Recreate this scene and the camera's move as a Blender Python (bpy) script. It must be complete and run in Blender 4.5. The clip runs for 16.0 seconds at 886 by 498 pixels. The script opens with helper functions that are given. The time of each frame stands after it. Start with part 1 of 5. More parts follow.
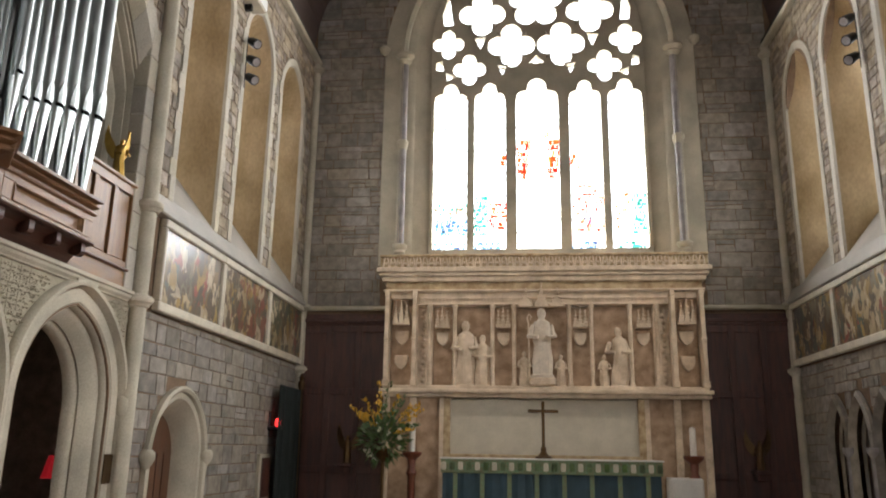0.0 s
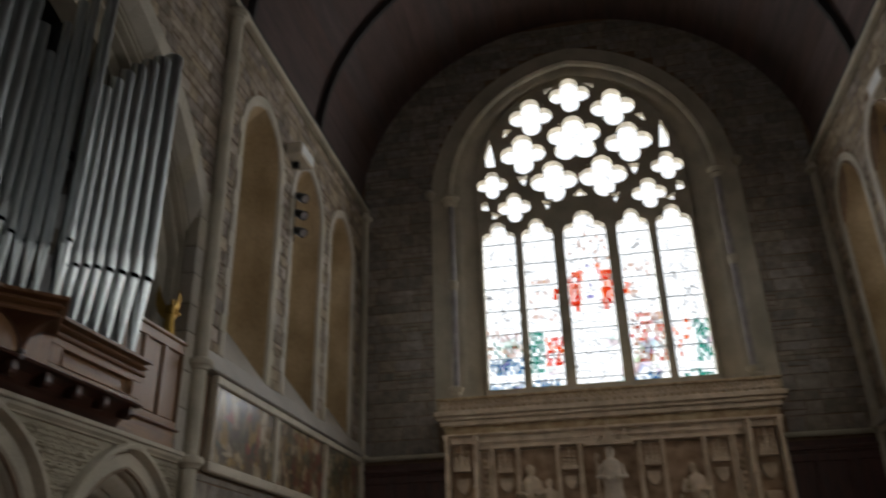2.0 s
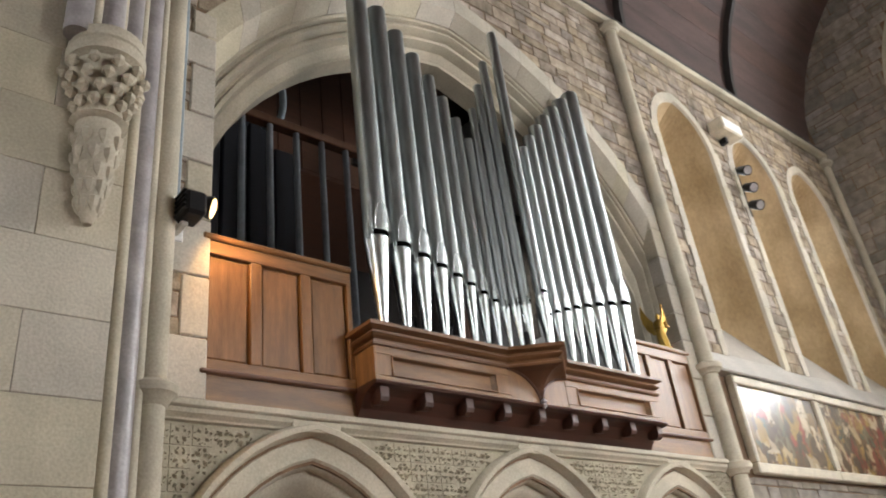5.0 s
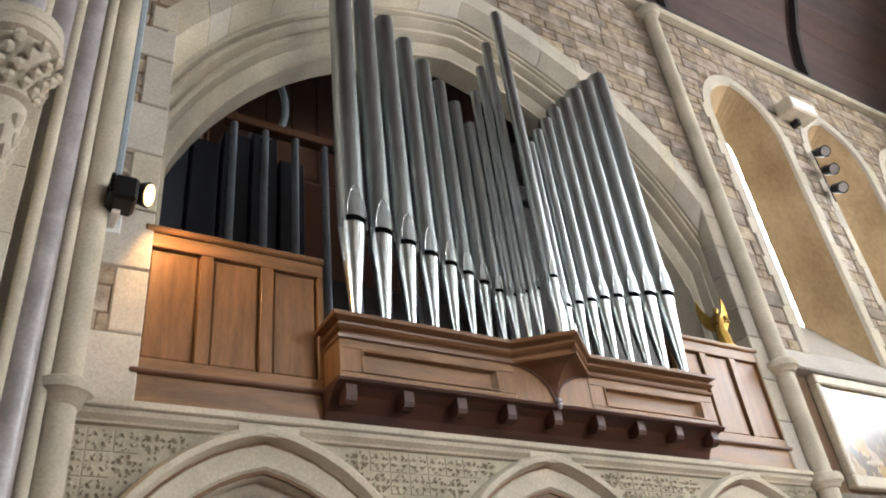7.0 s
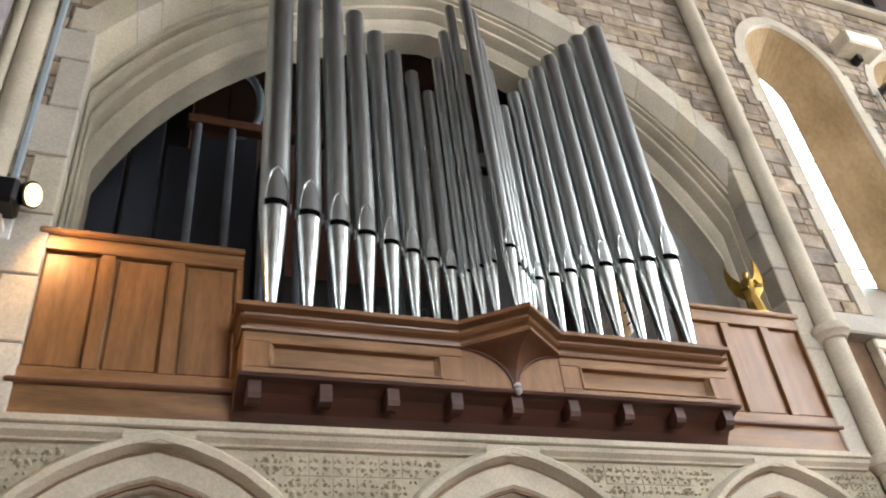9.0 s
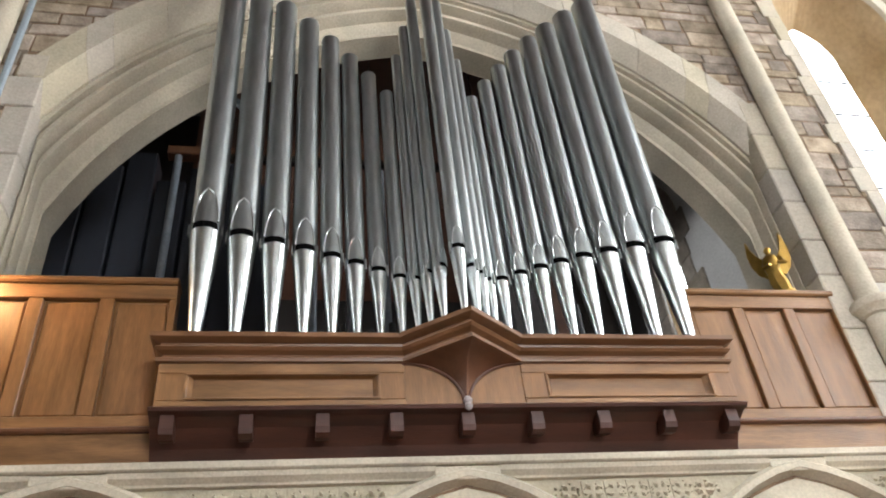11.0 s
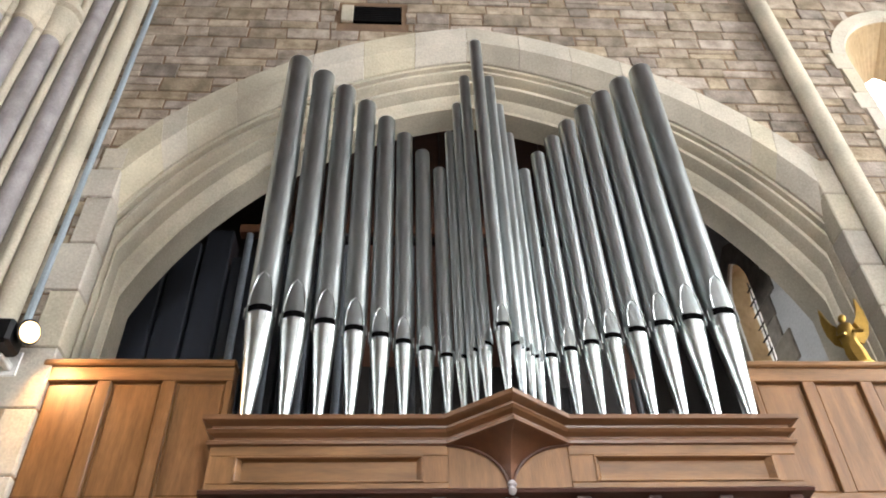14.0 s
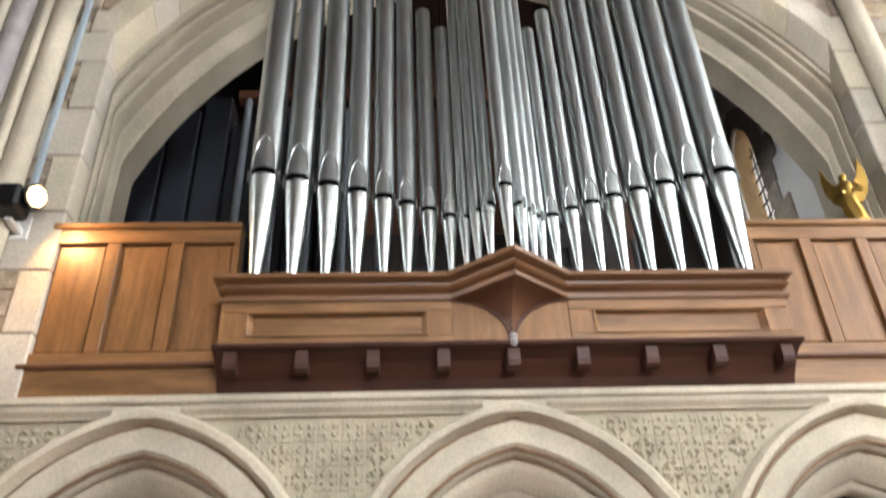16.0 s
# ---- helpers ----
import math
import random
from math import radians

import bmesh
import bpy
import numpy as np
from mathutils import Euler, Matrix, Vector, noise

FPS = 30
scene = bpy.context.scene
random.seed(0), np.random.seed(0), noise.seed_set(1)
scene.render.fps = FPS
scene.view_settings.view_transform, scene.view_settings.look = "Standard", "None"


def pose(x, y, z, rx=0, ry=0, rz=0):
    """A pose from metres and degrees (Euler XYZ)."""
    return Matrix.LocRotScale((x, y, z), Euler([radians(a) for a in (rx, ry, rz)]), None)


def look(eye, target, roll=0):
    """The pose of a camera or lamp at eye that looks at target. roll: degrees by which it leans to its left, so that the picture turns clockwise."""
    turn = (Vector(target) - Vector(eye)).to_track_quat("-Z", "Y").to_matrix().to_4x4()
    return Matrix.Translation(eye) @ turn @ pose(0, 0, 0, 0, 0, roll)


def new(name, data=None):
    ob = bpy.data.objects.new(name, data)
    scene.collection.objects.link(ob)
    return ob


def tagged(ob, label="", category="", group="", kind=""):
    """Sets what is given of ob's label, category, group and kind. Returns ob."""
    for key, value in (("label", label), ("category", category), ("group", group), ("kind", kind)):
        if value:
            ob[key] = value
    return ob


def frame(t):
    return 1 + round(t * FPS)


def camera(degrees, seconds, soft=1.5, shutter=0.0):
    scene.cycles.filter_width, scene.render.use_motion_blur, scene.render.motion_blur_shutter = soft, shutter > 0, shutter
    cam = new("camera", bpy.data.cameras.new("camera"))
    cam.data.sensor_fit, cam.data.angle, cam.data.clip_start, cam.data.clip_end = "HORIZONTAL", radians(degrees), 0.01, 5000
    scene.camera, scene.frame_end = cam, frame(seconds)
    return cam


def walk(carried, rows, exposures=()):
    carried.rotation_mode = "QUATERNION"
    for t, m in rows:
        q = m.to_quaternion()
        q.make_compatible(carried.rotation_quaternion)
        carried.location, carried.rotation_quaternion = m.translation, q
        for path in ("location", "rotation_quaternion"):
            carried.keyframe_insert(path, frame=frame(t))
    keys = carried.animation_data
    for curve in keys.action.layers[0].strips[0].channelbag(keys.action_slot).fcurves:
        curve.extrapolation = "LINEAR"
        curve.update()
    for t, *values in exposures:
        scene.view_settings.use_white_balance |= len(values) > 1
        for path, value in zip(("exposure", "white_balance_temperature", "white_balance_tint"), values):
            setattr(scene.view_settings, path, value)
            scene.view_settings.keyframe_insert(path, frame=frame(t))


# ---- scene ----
cam = camera(59.3, 16.0, soft=1.9, shutter=0.5)
PATH = [
    (0, (0.524, 0.86, 1.696), (0.318, 2.787, 2.192), 0.9),
    (0.5, (0.58, 0.87, 1.71), (0.379, 2.781, 2.268), 0.5),
    (1, (0.592, 0.928, 1.708), (0.394, 2.813, 2.347), -0.2),
    (1.5, (0.584, 0.954, 1.722), (0.424, 2.794, 2.49), -0.8),
    (2, (0.589, 1.021, 1.733), (0.257, 2.808, 2.569), -1.5),
    (2.5, (0.627, 1.041, 1.766), (0.019, 2.727, 2.654), -1.7),
    (3, (0.664, 0.989, 1.787), (-0.213, 2.556, 2.668), -3.8),
    (3.5, (0.647, 1.087, 1.726), (-0.409, 2.527, 2.627), -5.6),
    (4, (0.612, 1.095, 1.729), (-0.531, 2.457, 2.646), -6.7),
    (4.5, (0.587, 1.106, 1.739), (-0.638, 2.385, 2.669), -7.3),
    (7, (0.409, 2.243, 1.559), (-0.976, 3.182, 2.655), -7.3),
    (7.5, (0.371, 2.501, 1.56), (-1.006, 3.4, 2.698), -8.4),
    (8, (0.343, 2.791, 1.549), (-1.078, 3.635, 2.674), -8.8),
    (8.5, (0.423, 3.126, 1.559), (-1.093, 3.772, 2.691), -4.3),
    (9, (0.373, 3.42, 1.555), (-1.123, 4.074, 2.709), -6.8),
    (11.5, (0.294, 4.531, 1.66), (-1.272, 4.774, 2.88), -4.2),
    (12, (0.344, 4.613, 1.666), (-1.238, 4.728, 2.884), -1.6),
    (12.5, (0.426, 4.66, 1.723), (-1.165, 4.708, 2.934), -1.6),
    (13, (0.415, 4.66, 1.718), (-1.134, 4.793, 2.976), -1.8),
    (13.5, (0.416, 4.67, 1.713), (-1.086, 4.77, 3.03), -2.2),
    (14, (0.434, 4.665, 1.722), (-1.058, 4.776, 3.048), -2.2),
    (14.5, (0.444, 4.653, 1.714), (-1.056, 4.767, 3.033), -1.9),
    (15, (0.442, 4.641, 1.694), (-1.067, 4.75, 3.002), -1.8),
    (15.5, (0.439, 4.642, 1.687), (-1.132, 4.74, 2.921), -1.9),
    (16, (0.411, 4.655, 1.644), (-1.274, 4.764, 2.716), -2.4),
]
EXPOSURES = [(t, ev, 6350 if t < 5 else 6200, 10) for t, ev in ((0.0, -1.08), (0.5, -1.42), (1.0, -2.03), (1.5, -2.5), (2.0, -3.12), (2.5, -3.25), (3.0, -2.9), (3.5, -2.1), (4.0, -1.1), (4.5, -0.7), (7.0, -0.4), (9.0, -0.32), (12.0, -0.12), (16.0, 0.06))]
walk(cam, [(t, look(eye, target, roll)) for t, eye, target, roll in PATH], EXPOSURES)

# ---- plan: the chancel, axis towards +y ----
W, R, E, S = -3.15, 4.66, 13.3, -9.0      # north wall, south wall, east wall, west end
AX = 0.785                                # chancel axis
OY = 5.19                                 # organ axis
TOP = 8.2                                 # wall head

# ---- world and lights ----
world = bpy.data.worlds.new("sky")
scene.world = world
world.use_nodes = True
wn = world.node_tree
sky = wn.nodes.new("ShaderNodeTexSky")
sky.sky_type, sky.sun_disc = "NISHITA", False
sky.sun_elevation, sky.sun_rotation = radians(38), radians(120)
wn.nodes["Background"].inputs["Strength"].default_value = 0.12
wn.links.new(sky.outputs[0], wn.nodes["Background"].inputs["Color"])


def area(name, eye, target, sx, sy, watts, colour=(1, 1, 1)):
    d = bpy.data.lights.new(name, "AREA")
    d.shape, d.size, d.size_y, d.energy, d.color = "RECTANGLE", sx, sy, watts, colour
    ob = new(name, d)
    ob.matrix_world = look(eye, target)
    return ob


area("east_window_daylight", (AX, E + 1.2, 7.6), (AX, E - 1, 7.4), 4.4, 6.4, 2900, (1.0, 0.98, 0.96))
for i, yy in enumerate((12.1, 10.62, 8.97)):
    area("south_lancet_daylight", (R + 0.9, yy, 6.4), (R - 3, yy, 5.0), 0.8, 3.6, 95, (1.0, 0.97, 0.92))
    area("north_lancet_daylight", (W - 0.9, yy, 6.4), (W + 3, yy, 5.2), 0.8, 3.6, 40, (0.95, 0.98, 1.0))
# lamps of two made-up, unseen south windows that light the organ wall
for yy, power in ((7.0, 540), (4.9, 20)):
    area("added_south_light", (R + 0.9, yy, 3.8), (W, yy, 3.6), 1.5, 3.0, power, (1.0, 0.98, 0.95))
# fill from a made-up west window, out of view
area("added_west_light", (AX, S - 0.8, 5.0), (AX, 4, 3.6), 4.0, 4.0, 110, (1.0, 0.94, 0.84))
# added lamp that brightens the chamber's east wall, no such source known
area("added_chamber_light", (-5.8, 1.3, 5.3), (-5.7, 8.3, 5.9), 0.9, 1.2, 150, (1.0, 0.98, 0.95))

# the warm spotlights on the two bars of the sanctuary, trained on the reredos
for bx in (W + 0.25, R - 0.25):
    d = bpy.data.lights.new("sanctuary_spotlight", "SPOT")
    d.energy, d.color, d.spot_size, d.spot_blend, d.shadow_soft_size = 480, (1.0, 0.86, 0.74), radians(58), 0.8, 0.06
    new("sanctuary_spotlight", d).matrix_world = look((bx, 9.95, 6.6), (AX, 12.6, 2.6))

# overcast sky all round, outside the windows
backdrop_mat = bpy.data.materials.new("overcast_sky")
backdrop_mat.use_nodes = True
bn = backdrop_mat.node_tree
bn.nodes.clear()
em, eo = bn.nodes.new("ShaderNodeEmission"), bn.nodes.new("ShaderNodeOutputMaterial")
em.inputs["Color"].default_value, em.inputs["Strength"].default_value = (0.97, 0.985, 1.0, 1), 13.0
bn.links.new(em.outputs[0], eo.inputs["Surface"])
backdrop_mat.cycles.emission_sampling = "NONE"

# ---- materials ----


def mat(name, colour, rough=0.7, metal=0.0, vary=0.2, scale=6.0, bump=0.2, grain=60.0, stretch=(1, 1, 1), random_tint=0.0, second=None, emit=0.0, coat=0.0, fleck=0.5, uneven=0.12):
    """A surface with large stains, fine grain and relief, in object-space metres."""
    m = bpy.data.materials.new(name)
    m.use_nodes = True
    n, l = m.node_tree.nodes, m.node_tree.links
    b = n["Principled BSDF"]
    tc = n.new("ShaderNodeTexCoord")
    geo = n.new("ShaderNodeNewGeometry")
    mp = n.new("ShaderNodeMapping")
    mp.inputs["Scale"].default_value = stretch
    l.new(geo.outputs["Position"], mp.inputs["Vector"])
    big, fine = n.new("ShaderNodeTexNoise"), n.new("ShaderNodeTexNoise")
    big.inputs["Scale"].default_value, big.inputs["Detail"].default_value = scale, 5
    fine.inputs["Scale"].default_value, fine.inputs["Detail"].default_value = grain, 3
    l.new(mp.outputs[0], big.inputs["Vector"])
    l.new(mp.outputs[0], fine.inputs["Vector"])
    ramp = n.new("ShaderNodeValToRGB")
    lo = [c * (1 - vary) for c in colour]
    hi = [min(1, c * (1 + vary)) for c in (second or colour)]
    ramp.color_ramp.elements[0].position, ramp.color_ramp.elements[0].color = 0.32, (*lo, 1)
    ramp.color_ramp.elements[1].position, ramp.color_ramp.elements[1].color = 0.7, (*hi, 1)
    l.new(big.outputs[0], ramp.inputs[0])
    mix = n.new("ShaderNodeMix")
    mix.data_type, mix.blend_type = "RGBA", "MULTIPLY"
    mix.inputs["Factor"].default_value = fleck
    l.new(ramp.outputs[0], mix.inputs[6])
    fr = n.new("ShaderNodeValToRGB")
    fr.color_ramp.elements[0].position, fr.color_ramp.elements[0].color = 0.25, (0.55, 0.55, 0.55, 1)
    fr.color_ramp.elements[1].position, fr.color_ramp.elements[1].color = 0.7, (1, 1, 1, 1)
    l.new(fine.outputs[0], fr.inputs[0])
    l.new(fr.outputs[0], mix.inputs[7])
    out = mix.outputs[2]
    if random_tint:
        oi = n.new("ShaderNodeObjectInfo")
        add = n.new("ShaderNodeMath")
        add.operation = "ADD"
        l.new(oi.outputs["Random"], add.inputs[0])
        l.new(geo.outputs["Random Per Island"], add.inputs[1])
        fra = n.new("ShaderNodeMath")
        fra.operation = "FRACT"
        l.new(add.outputs[0], fra.inputs[0])
        hs = n.new("ShaderNodeHueSaturation")
        val = n.new("ShaderNodeMapRange")
        val.inputs["To Min"].default_value, val.inputs["To Max"].default_value = 1 - random_tint, 1 + random_tint
        hue = n.new("ShaderNodeMapRange")
        hue.inputs["To Min"].default_value, hue.inputs["To Max"].default_value = 0.492, 0.505
        sat = n.new("ShaderNodeMapRange")
        sat.inputs["To Min"].default_value, sat.inputs["To Max"].default_value = 0.75, 1.15
        m7 = n.new("ShaderNodeMath")
        m7.operation = "MULTIPLY"
        m7.inputs[1].default_value = 7.31
        f7 = n.new("ShaderNodeMath")
        f7.operation = "FRACT"
        l.new(fra.outputs[0], m7.inputs[0])
        l.new(m7.outputs[0], f7.inputs[0])
        l.new(fra.outputs[0], val.inputs["Value"])
        l.new(f7.outputs[0], hue.inputs["Value"])
        l.new(f7.outputs[0], sat.inputs["Value"])
        l.new(hue.outputs[0], hs.inputs["Hue"])
        l.new(sat.outputs[0], hs.inputs["Saturation"])
        l.new(val.outputs[0], hs.inputs["Value"])
        l.new(out, hs.inputs["Color"])
        out = hs.outputs[0]
    l.new(out, b.inputs["Base Color"])
    rr = n.new("ShaderNodeMapRange")
    rr.inputs["To Min"].default_value, rr.inputs["To Max"].default_value = max(0.03, rough - uneven), min(1, rough + uneven)
    l.new(big.outputs[0], rr.inputs["Value"])
    l.new(rr.outputs[0], b.inputs["Roughness"])
    b.inputs["Metallic"].default_value = metal
    b.inputs["Coat Weight"].default_value = coat
    if bump:
        bp = n.new("ShaderNodeBump")
        bp.inputs["Strength"].default_value, bp.inputs["Distance"].default_value = bump, 0.01
        l.new(fine.outputs[0], bp.inputs["Height"])
        l.new(bp.outputs[0], b.inputs["Normal"])
    if emit:
        b.inputs["Emission Color"].default_value = (*colour, 1)
        b.inputs["Emission Strength"].default_value = emit
    return m


ASHLAR = mat("dressed_limestone", (0.52, 0.47, 0.365), 0.85, vary=0.14, scale=2.5, grain=70, bump=0.25, random_tint=0.09)
PLAIN = mat("limestone_moulding", (0.49, 0.445, 0.345), 0.85, vary=0.17, scale=2.2, second=(0.53, 0.475, 0.365), grain=70, bump=0.2)
RUBBLE = mat("rubble_stone", (0.30, 0.235, 0.162), 0.9, vary=0.3, scale=9, grain=55, bump=0.7, random_tint=0.3, second=(0.34, 0.28, 0.21))
GREYSTONE = mat("grey_rubble_stone", (0.28, 0.245, 0.20), 0.9, vary=0.25, scale=9, grain=55, bump=0.6, random_tint=0.22)
MORTAR = mat("lime_mortar", (0.19, 0.12, 0.07), 0.95, vary=0.2, scale=8, grain=90, bump=0.4)
DIAPER = mat("carved_pale_stone", (0.43, 0.385, 0.285), 0.9, vary=0.2, scale=5, grain=60, bump=0.3)
MARBLE = mat("grey_purbeck_marble", (0.31, 0.285, 0.285), 0.35, vary=0.2, scale=7, grain=70, bump=0.05, second=(0.34, 0.315, 0.315))
OAK = mat("varnished_oak", (0.225, 0.108, 0.035), 0.40, vary=0.26, scale=3, grain=26, bump=0.12, stretch=(6, 6, 0.7), second=(0.24, 0.118, 0.044), fleck=0.6)
OAK_H = mat("varnished_oak_rail", (0.225, 0.114, 0.043), 0.40, vary=0.28, scale=3, grain=26, bump=0.12, stretch=(6, 0.7, 6), second=(0.25, 0.128, 0.050), fleck=0.6)
# darker copy of the oak rail, with shade put into its colour
OAK_D = mat("shaded_oak", (0.085, 0.036, 0.02), 0.5, vary=0.2, scale=3, grain=26, bump=0.1, stretch=(6, 0.7, 6))
DARKOAK = mat("dark_stained_wood", (0.075, 0.026, 0.017), 0.5, vary=0.35, scale=3, grain=30, bump=0.15, stretch=(6, 6, 0.8))
ROOFWOOD = mat("roof_boarding", (0.095, 0.058, 0.05), 0.8, vary=0.25, scale=2, grain=20, bump=0.2, stretch=(4, 0.6, 4), random_tint=0.12)
OAK_C = mat("cornice_oak", (0.165, 0.078, 0.032), 0.40, vary=0.2, scale=3, grain=26, bump=0.1, stretch=(6, 0.7, 6))
OAK_M = mat("mid_oak", (0.13, 0.057, 0.028), 0.45, vary=0.2, scale=3, grain=26, bump=0.1, stretch=(6, 6, 0.8))
# reddish oak darkened for the shade under the organ case
COVEWOOD = mat("shaded_cove_wood", (0.055, 0.017, 0.008), 0.5, vary=0.3, scale=3, grain=30, bump=0.12, stretch=(6, 0.8, 6))
# black of the roof timbers, also painted gloom inside the organ chamber
GLOOMWOOD = mat("timber_and_gloom_black", (0.018, 0.014, 0.012), 0.7, vary=0.3, scale=4, grain=30, bump=0.1)
TIN = mat("spotted_tin_pipe_metal", (0.475, 0.513, 0.51), 0.37, metal=1.0, uneven=0.03, vary=0.10, scale=14, grain=120, bump=0.01, stretch=(1, 1, 0.35), fleck=0.15)
# brighter copy of the pipe metal; foot gleam and lip highlights are painted in
TINBRIGHT = mat("highlit_pipe_metal", (0.64, 0.68, 0.67), 0.31, metal=1.0, uneven=0.05, vary=0.1, scale=14, grain=120, bump=0.0, fleck=0.08)
# flat black painted where openings would hold only shade
BLACK = mat("painted_void_shade", (0.003, 0.003, 0.003), 0.9, vary=0.1, bump=0.0)
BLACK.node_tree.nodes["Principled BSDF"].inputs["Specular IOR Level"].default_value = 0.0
PLASTER = mat("tan_limewash", (0.40, 0.265, 0.12), 0.9, vary=0.3, scale=1.8, grain=30, bump=0.15, stretch=(1, 1, .6), second=(0.42, 0.31, 0.18))
WEATHERING = mat("pale_smooth_weathering", (0.40, 0.37, 0.32), 0.42, vary=0.18, scale=2.5, grain=50, bump=0.12)
SPLAY = mat("splay_stone", (0.42, 0.38, 0.30), 0.9, vary=0.18, scale=3, grain=50, bump=0.2)
WHITEWASH = mat("white_limewash", (0.62, 0.62, 0.60), 0.9, vary=0.08, scale=3, grain=40, bump=0.1)
GOLD = mat("gilding", (0.47, 0.30, 0.075), 0.38, metal=1.0, vary=0.2, scale=12, grain=90, bump=0.1)
DULLMETAL = mat("dull_lead_pipe", (0.07, 0.075, 0.08), 0.6, metal=0.5, vary=0.2, bump=0.0)
REDWOOD = mat("red_brown_turned_wood", (0.16, 0.045, 0.022), 0.4, vary=0.2, scale=4, grain=30, bump=0.08, stretch=(6, 6, 0.7))
GILTSTONE = mat("gilded_carved_stone", (0.46, 0.30, 0.15), 0.6, vary=0.28, scale=10, grain=60, bump=0.3, second=(0.5, 0.40, 0.24))
# ochre niche stone, darkened so that recess shade sits in the colour
NICHESTONE = mat("ochre_shaded_niche_stone", (0.40, 0.26, 0.15), 0.7, vary=0.25, scale=6, grain=60, bump=0.2, second=(0.46, 0.33, 0.22))
REREDOS = mat("reredos_stone", (0.68, 0.54, 0.38), 0.75, vary=0.2, scale=5, grain=60, bump=0.3, second=(0.72, 0.60, 0.45))
PALESTATUE = mat("pale_alabaster", (0.66, 0.57, 0.45), 0.55, vary=0.12, scale=8, grain=50, bump=0.1)
IRON = mat("black_iron", (0.015, 0.015, 0.016), 0.45, metal=0.6, vary=0.2, bump=0.05)
CONDUIT = mat("blue_grey_conduit", (0.30, 0.36, 0.40), 0.5, vary=0.1, bump=0.05)
WHITEMETAL = mat("white_painted_metal", (0.75, 0.75, 0.72), 0.4, vary=0.05, bump=0.0)
RODPAINT = mat("blue_grey_painted_rod", (0.20, 0.23, 0.27), 0.5, vary=0.2, scale=5, grain=40, bump=0.05)
# blue-grey pipe wood taken near-black, with chamber gloom put into the colour
BLUEWOOD = mat("gloomed_pipe_wood", (0.020, 0.024, 0.036), 0.6, vary=0.2, scale=3, grain=30, bump=0.1, stretch=(6, 6, 0.7))
TILE = mat("floor_tile", (0.22, 0.10, 0.06), 0.5, vary=0.25, scale=3, grain=40, bump=0.1)
CREAM = mat("cream_dossal_cloth", (0.60, 0.55, 0.44), 0.9, vary=0.08, scale=5, grain=120, bump=0.15)
GREENCLOTH = mat("green_frontal_silk", (0.022, 0.055, 0.075), 0.6, vary=0.2, scale=6, grain=120, bump=0.2)
FRINGE = mat("embroidered_frontlet", (0.30, 0.28, 0.15), 0.8, vary=0.35, scale=26, grain=120, bump=0.3, second=(0.12, 0.20, 0.12))
DARKCLOTH = mat("dark_green_hanging", (0.012, 0.018, 0.016), 0.9, vary=0.3, scale=5, grain=90, bump=0.2)
LINEN = mat("white_linen", (0.72, 0.70, 0.66), 0.9, vary=0.06, bump=0.1)
WAX = mat("candle_wax", (0.85, 0.82, 0.74), 0.45, vary=0.05, bump=0.0)
BRASS = mat("dull_brass", (0.13, 0.08, 0.04), 0.5, metal=1.0, vary=0.2, scale=12, bump=0.05)
FRAMEPAINT = mat("cream_picture_frame", (0.62, 0.56, 0.44), 0.6, vary=0.12, scale=8, grain=60, bump=0.1)
REDSHADE = mat("red_lamp_shade", (0.65, 0.02, 0.03), 0.7, vary=0.1, bump=0.05, emit=0.5)
REDGLOW = mat("red_votive_glass", (1.0, 0.03, 0.03), 0.2, vary=0.0, bump=0.0, emit=6.0)
BULB = mat("warm_bulb", (1.0, 0.66, 0.30), 0.3, vary=0.0, bump=0.0, emit=6.0)
LEAF = mat("arrangement_leaf", (0.08, 0.14, 0.04), 0.6, vary=0.35, scale=20, bump=0.1, random_tint=0.25)
YELLOW = mat("yellow_flower", (0.75, 0.42, 0.04), 0.7, vary=0.2, scale=30, bump=0.1)
WHITEFLOWER = mat("white_flower", (0.72, 0.68, 0.55), 0.7, vary=0.1, scale=30, bump=0.1)

# ---- building helpers ----
NORTH = Matrix(((0, 0, 1, 0), (1, 0, 0, 0), (0, 1, 0, 0), (0, 0, 0, 1)))      # (u, v, w) -> y, z, x
EAST = Matrix(((1, 0, 0, 0), (0, 0, -1, 0), (0, 1, 0, 0), (0, 0, 0, 1)))      # (u, v, w) -> x, z, -y
SOUTH = Matrix(((0, 0, -1, 0), (-1, 0, 0, 0), (0, 1, 0, 0), (0, 0, 0, 1)))    # (u, v, w) -> -y, z, -x


def mesh_of(name, bm, material, smooth=False):
    me = bpy.data.meshes.new(name)
    bm.normal_update()
    bm.to_mesh(me)
    bm.free()
    me.materials.append(material)
    if smooth:
        me.polygons.foreach_set("use_smooth", [True] * len(me.polygons))
        me.set_sharp_from_angle(angle=radians(40))
    return me


def part(name, bm, material, parent=None, label="", smooth=False):
    ob = new(name, mesh_of(name, bm, material, smooth) if isinstance(bm, bmesh.types.BMesh) else bm)
    if parent is not None:
        ob.parent = parent
        ob.matrix_parent_inverse = parent.matrix_basis.inverted()
    return tagged(ob, label)


def thing(name, at, label, category, group="", kind=""):
    ob = new(name)
    ob.empty_display_size = 0.1
    ob.matrix_basis = pose(*at)
    return tagged(ob, label, category, group, kind)


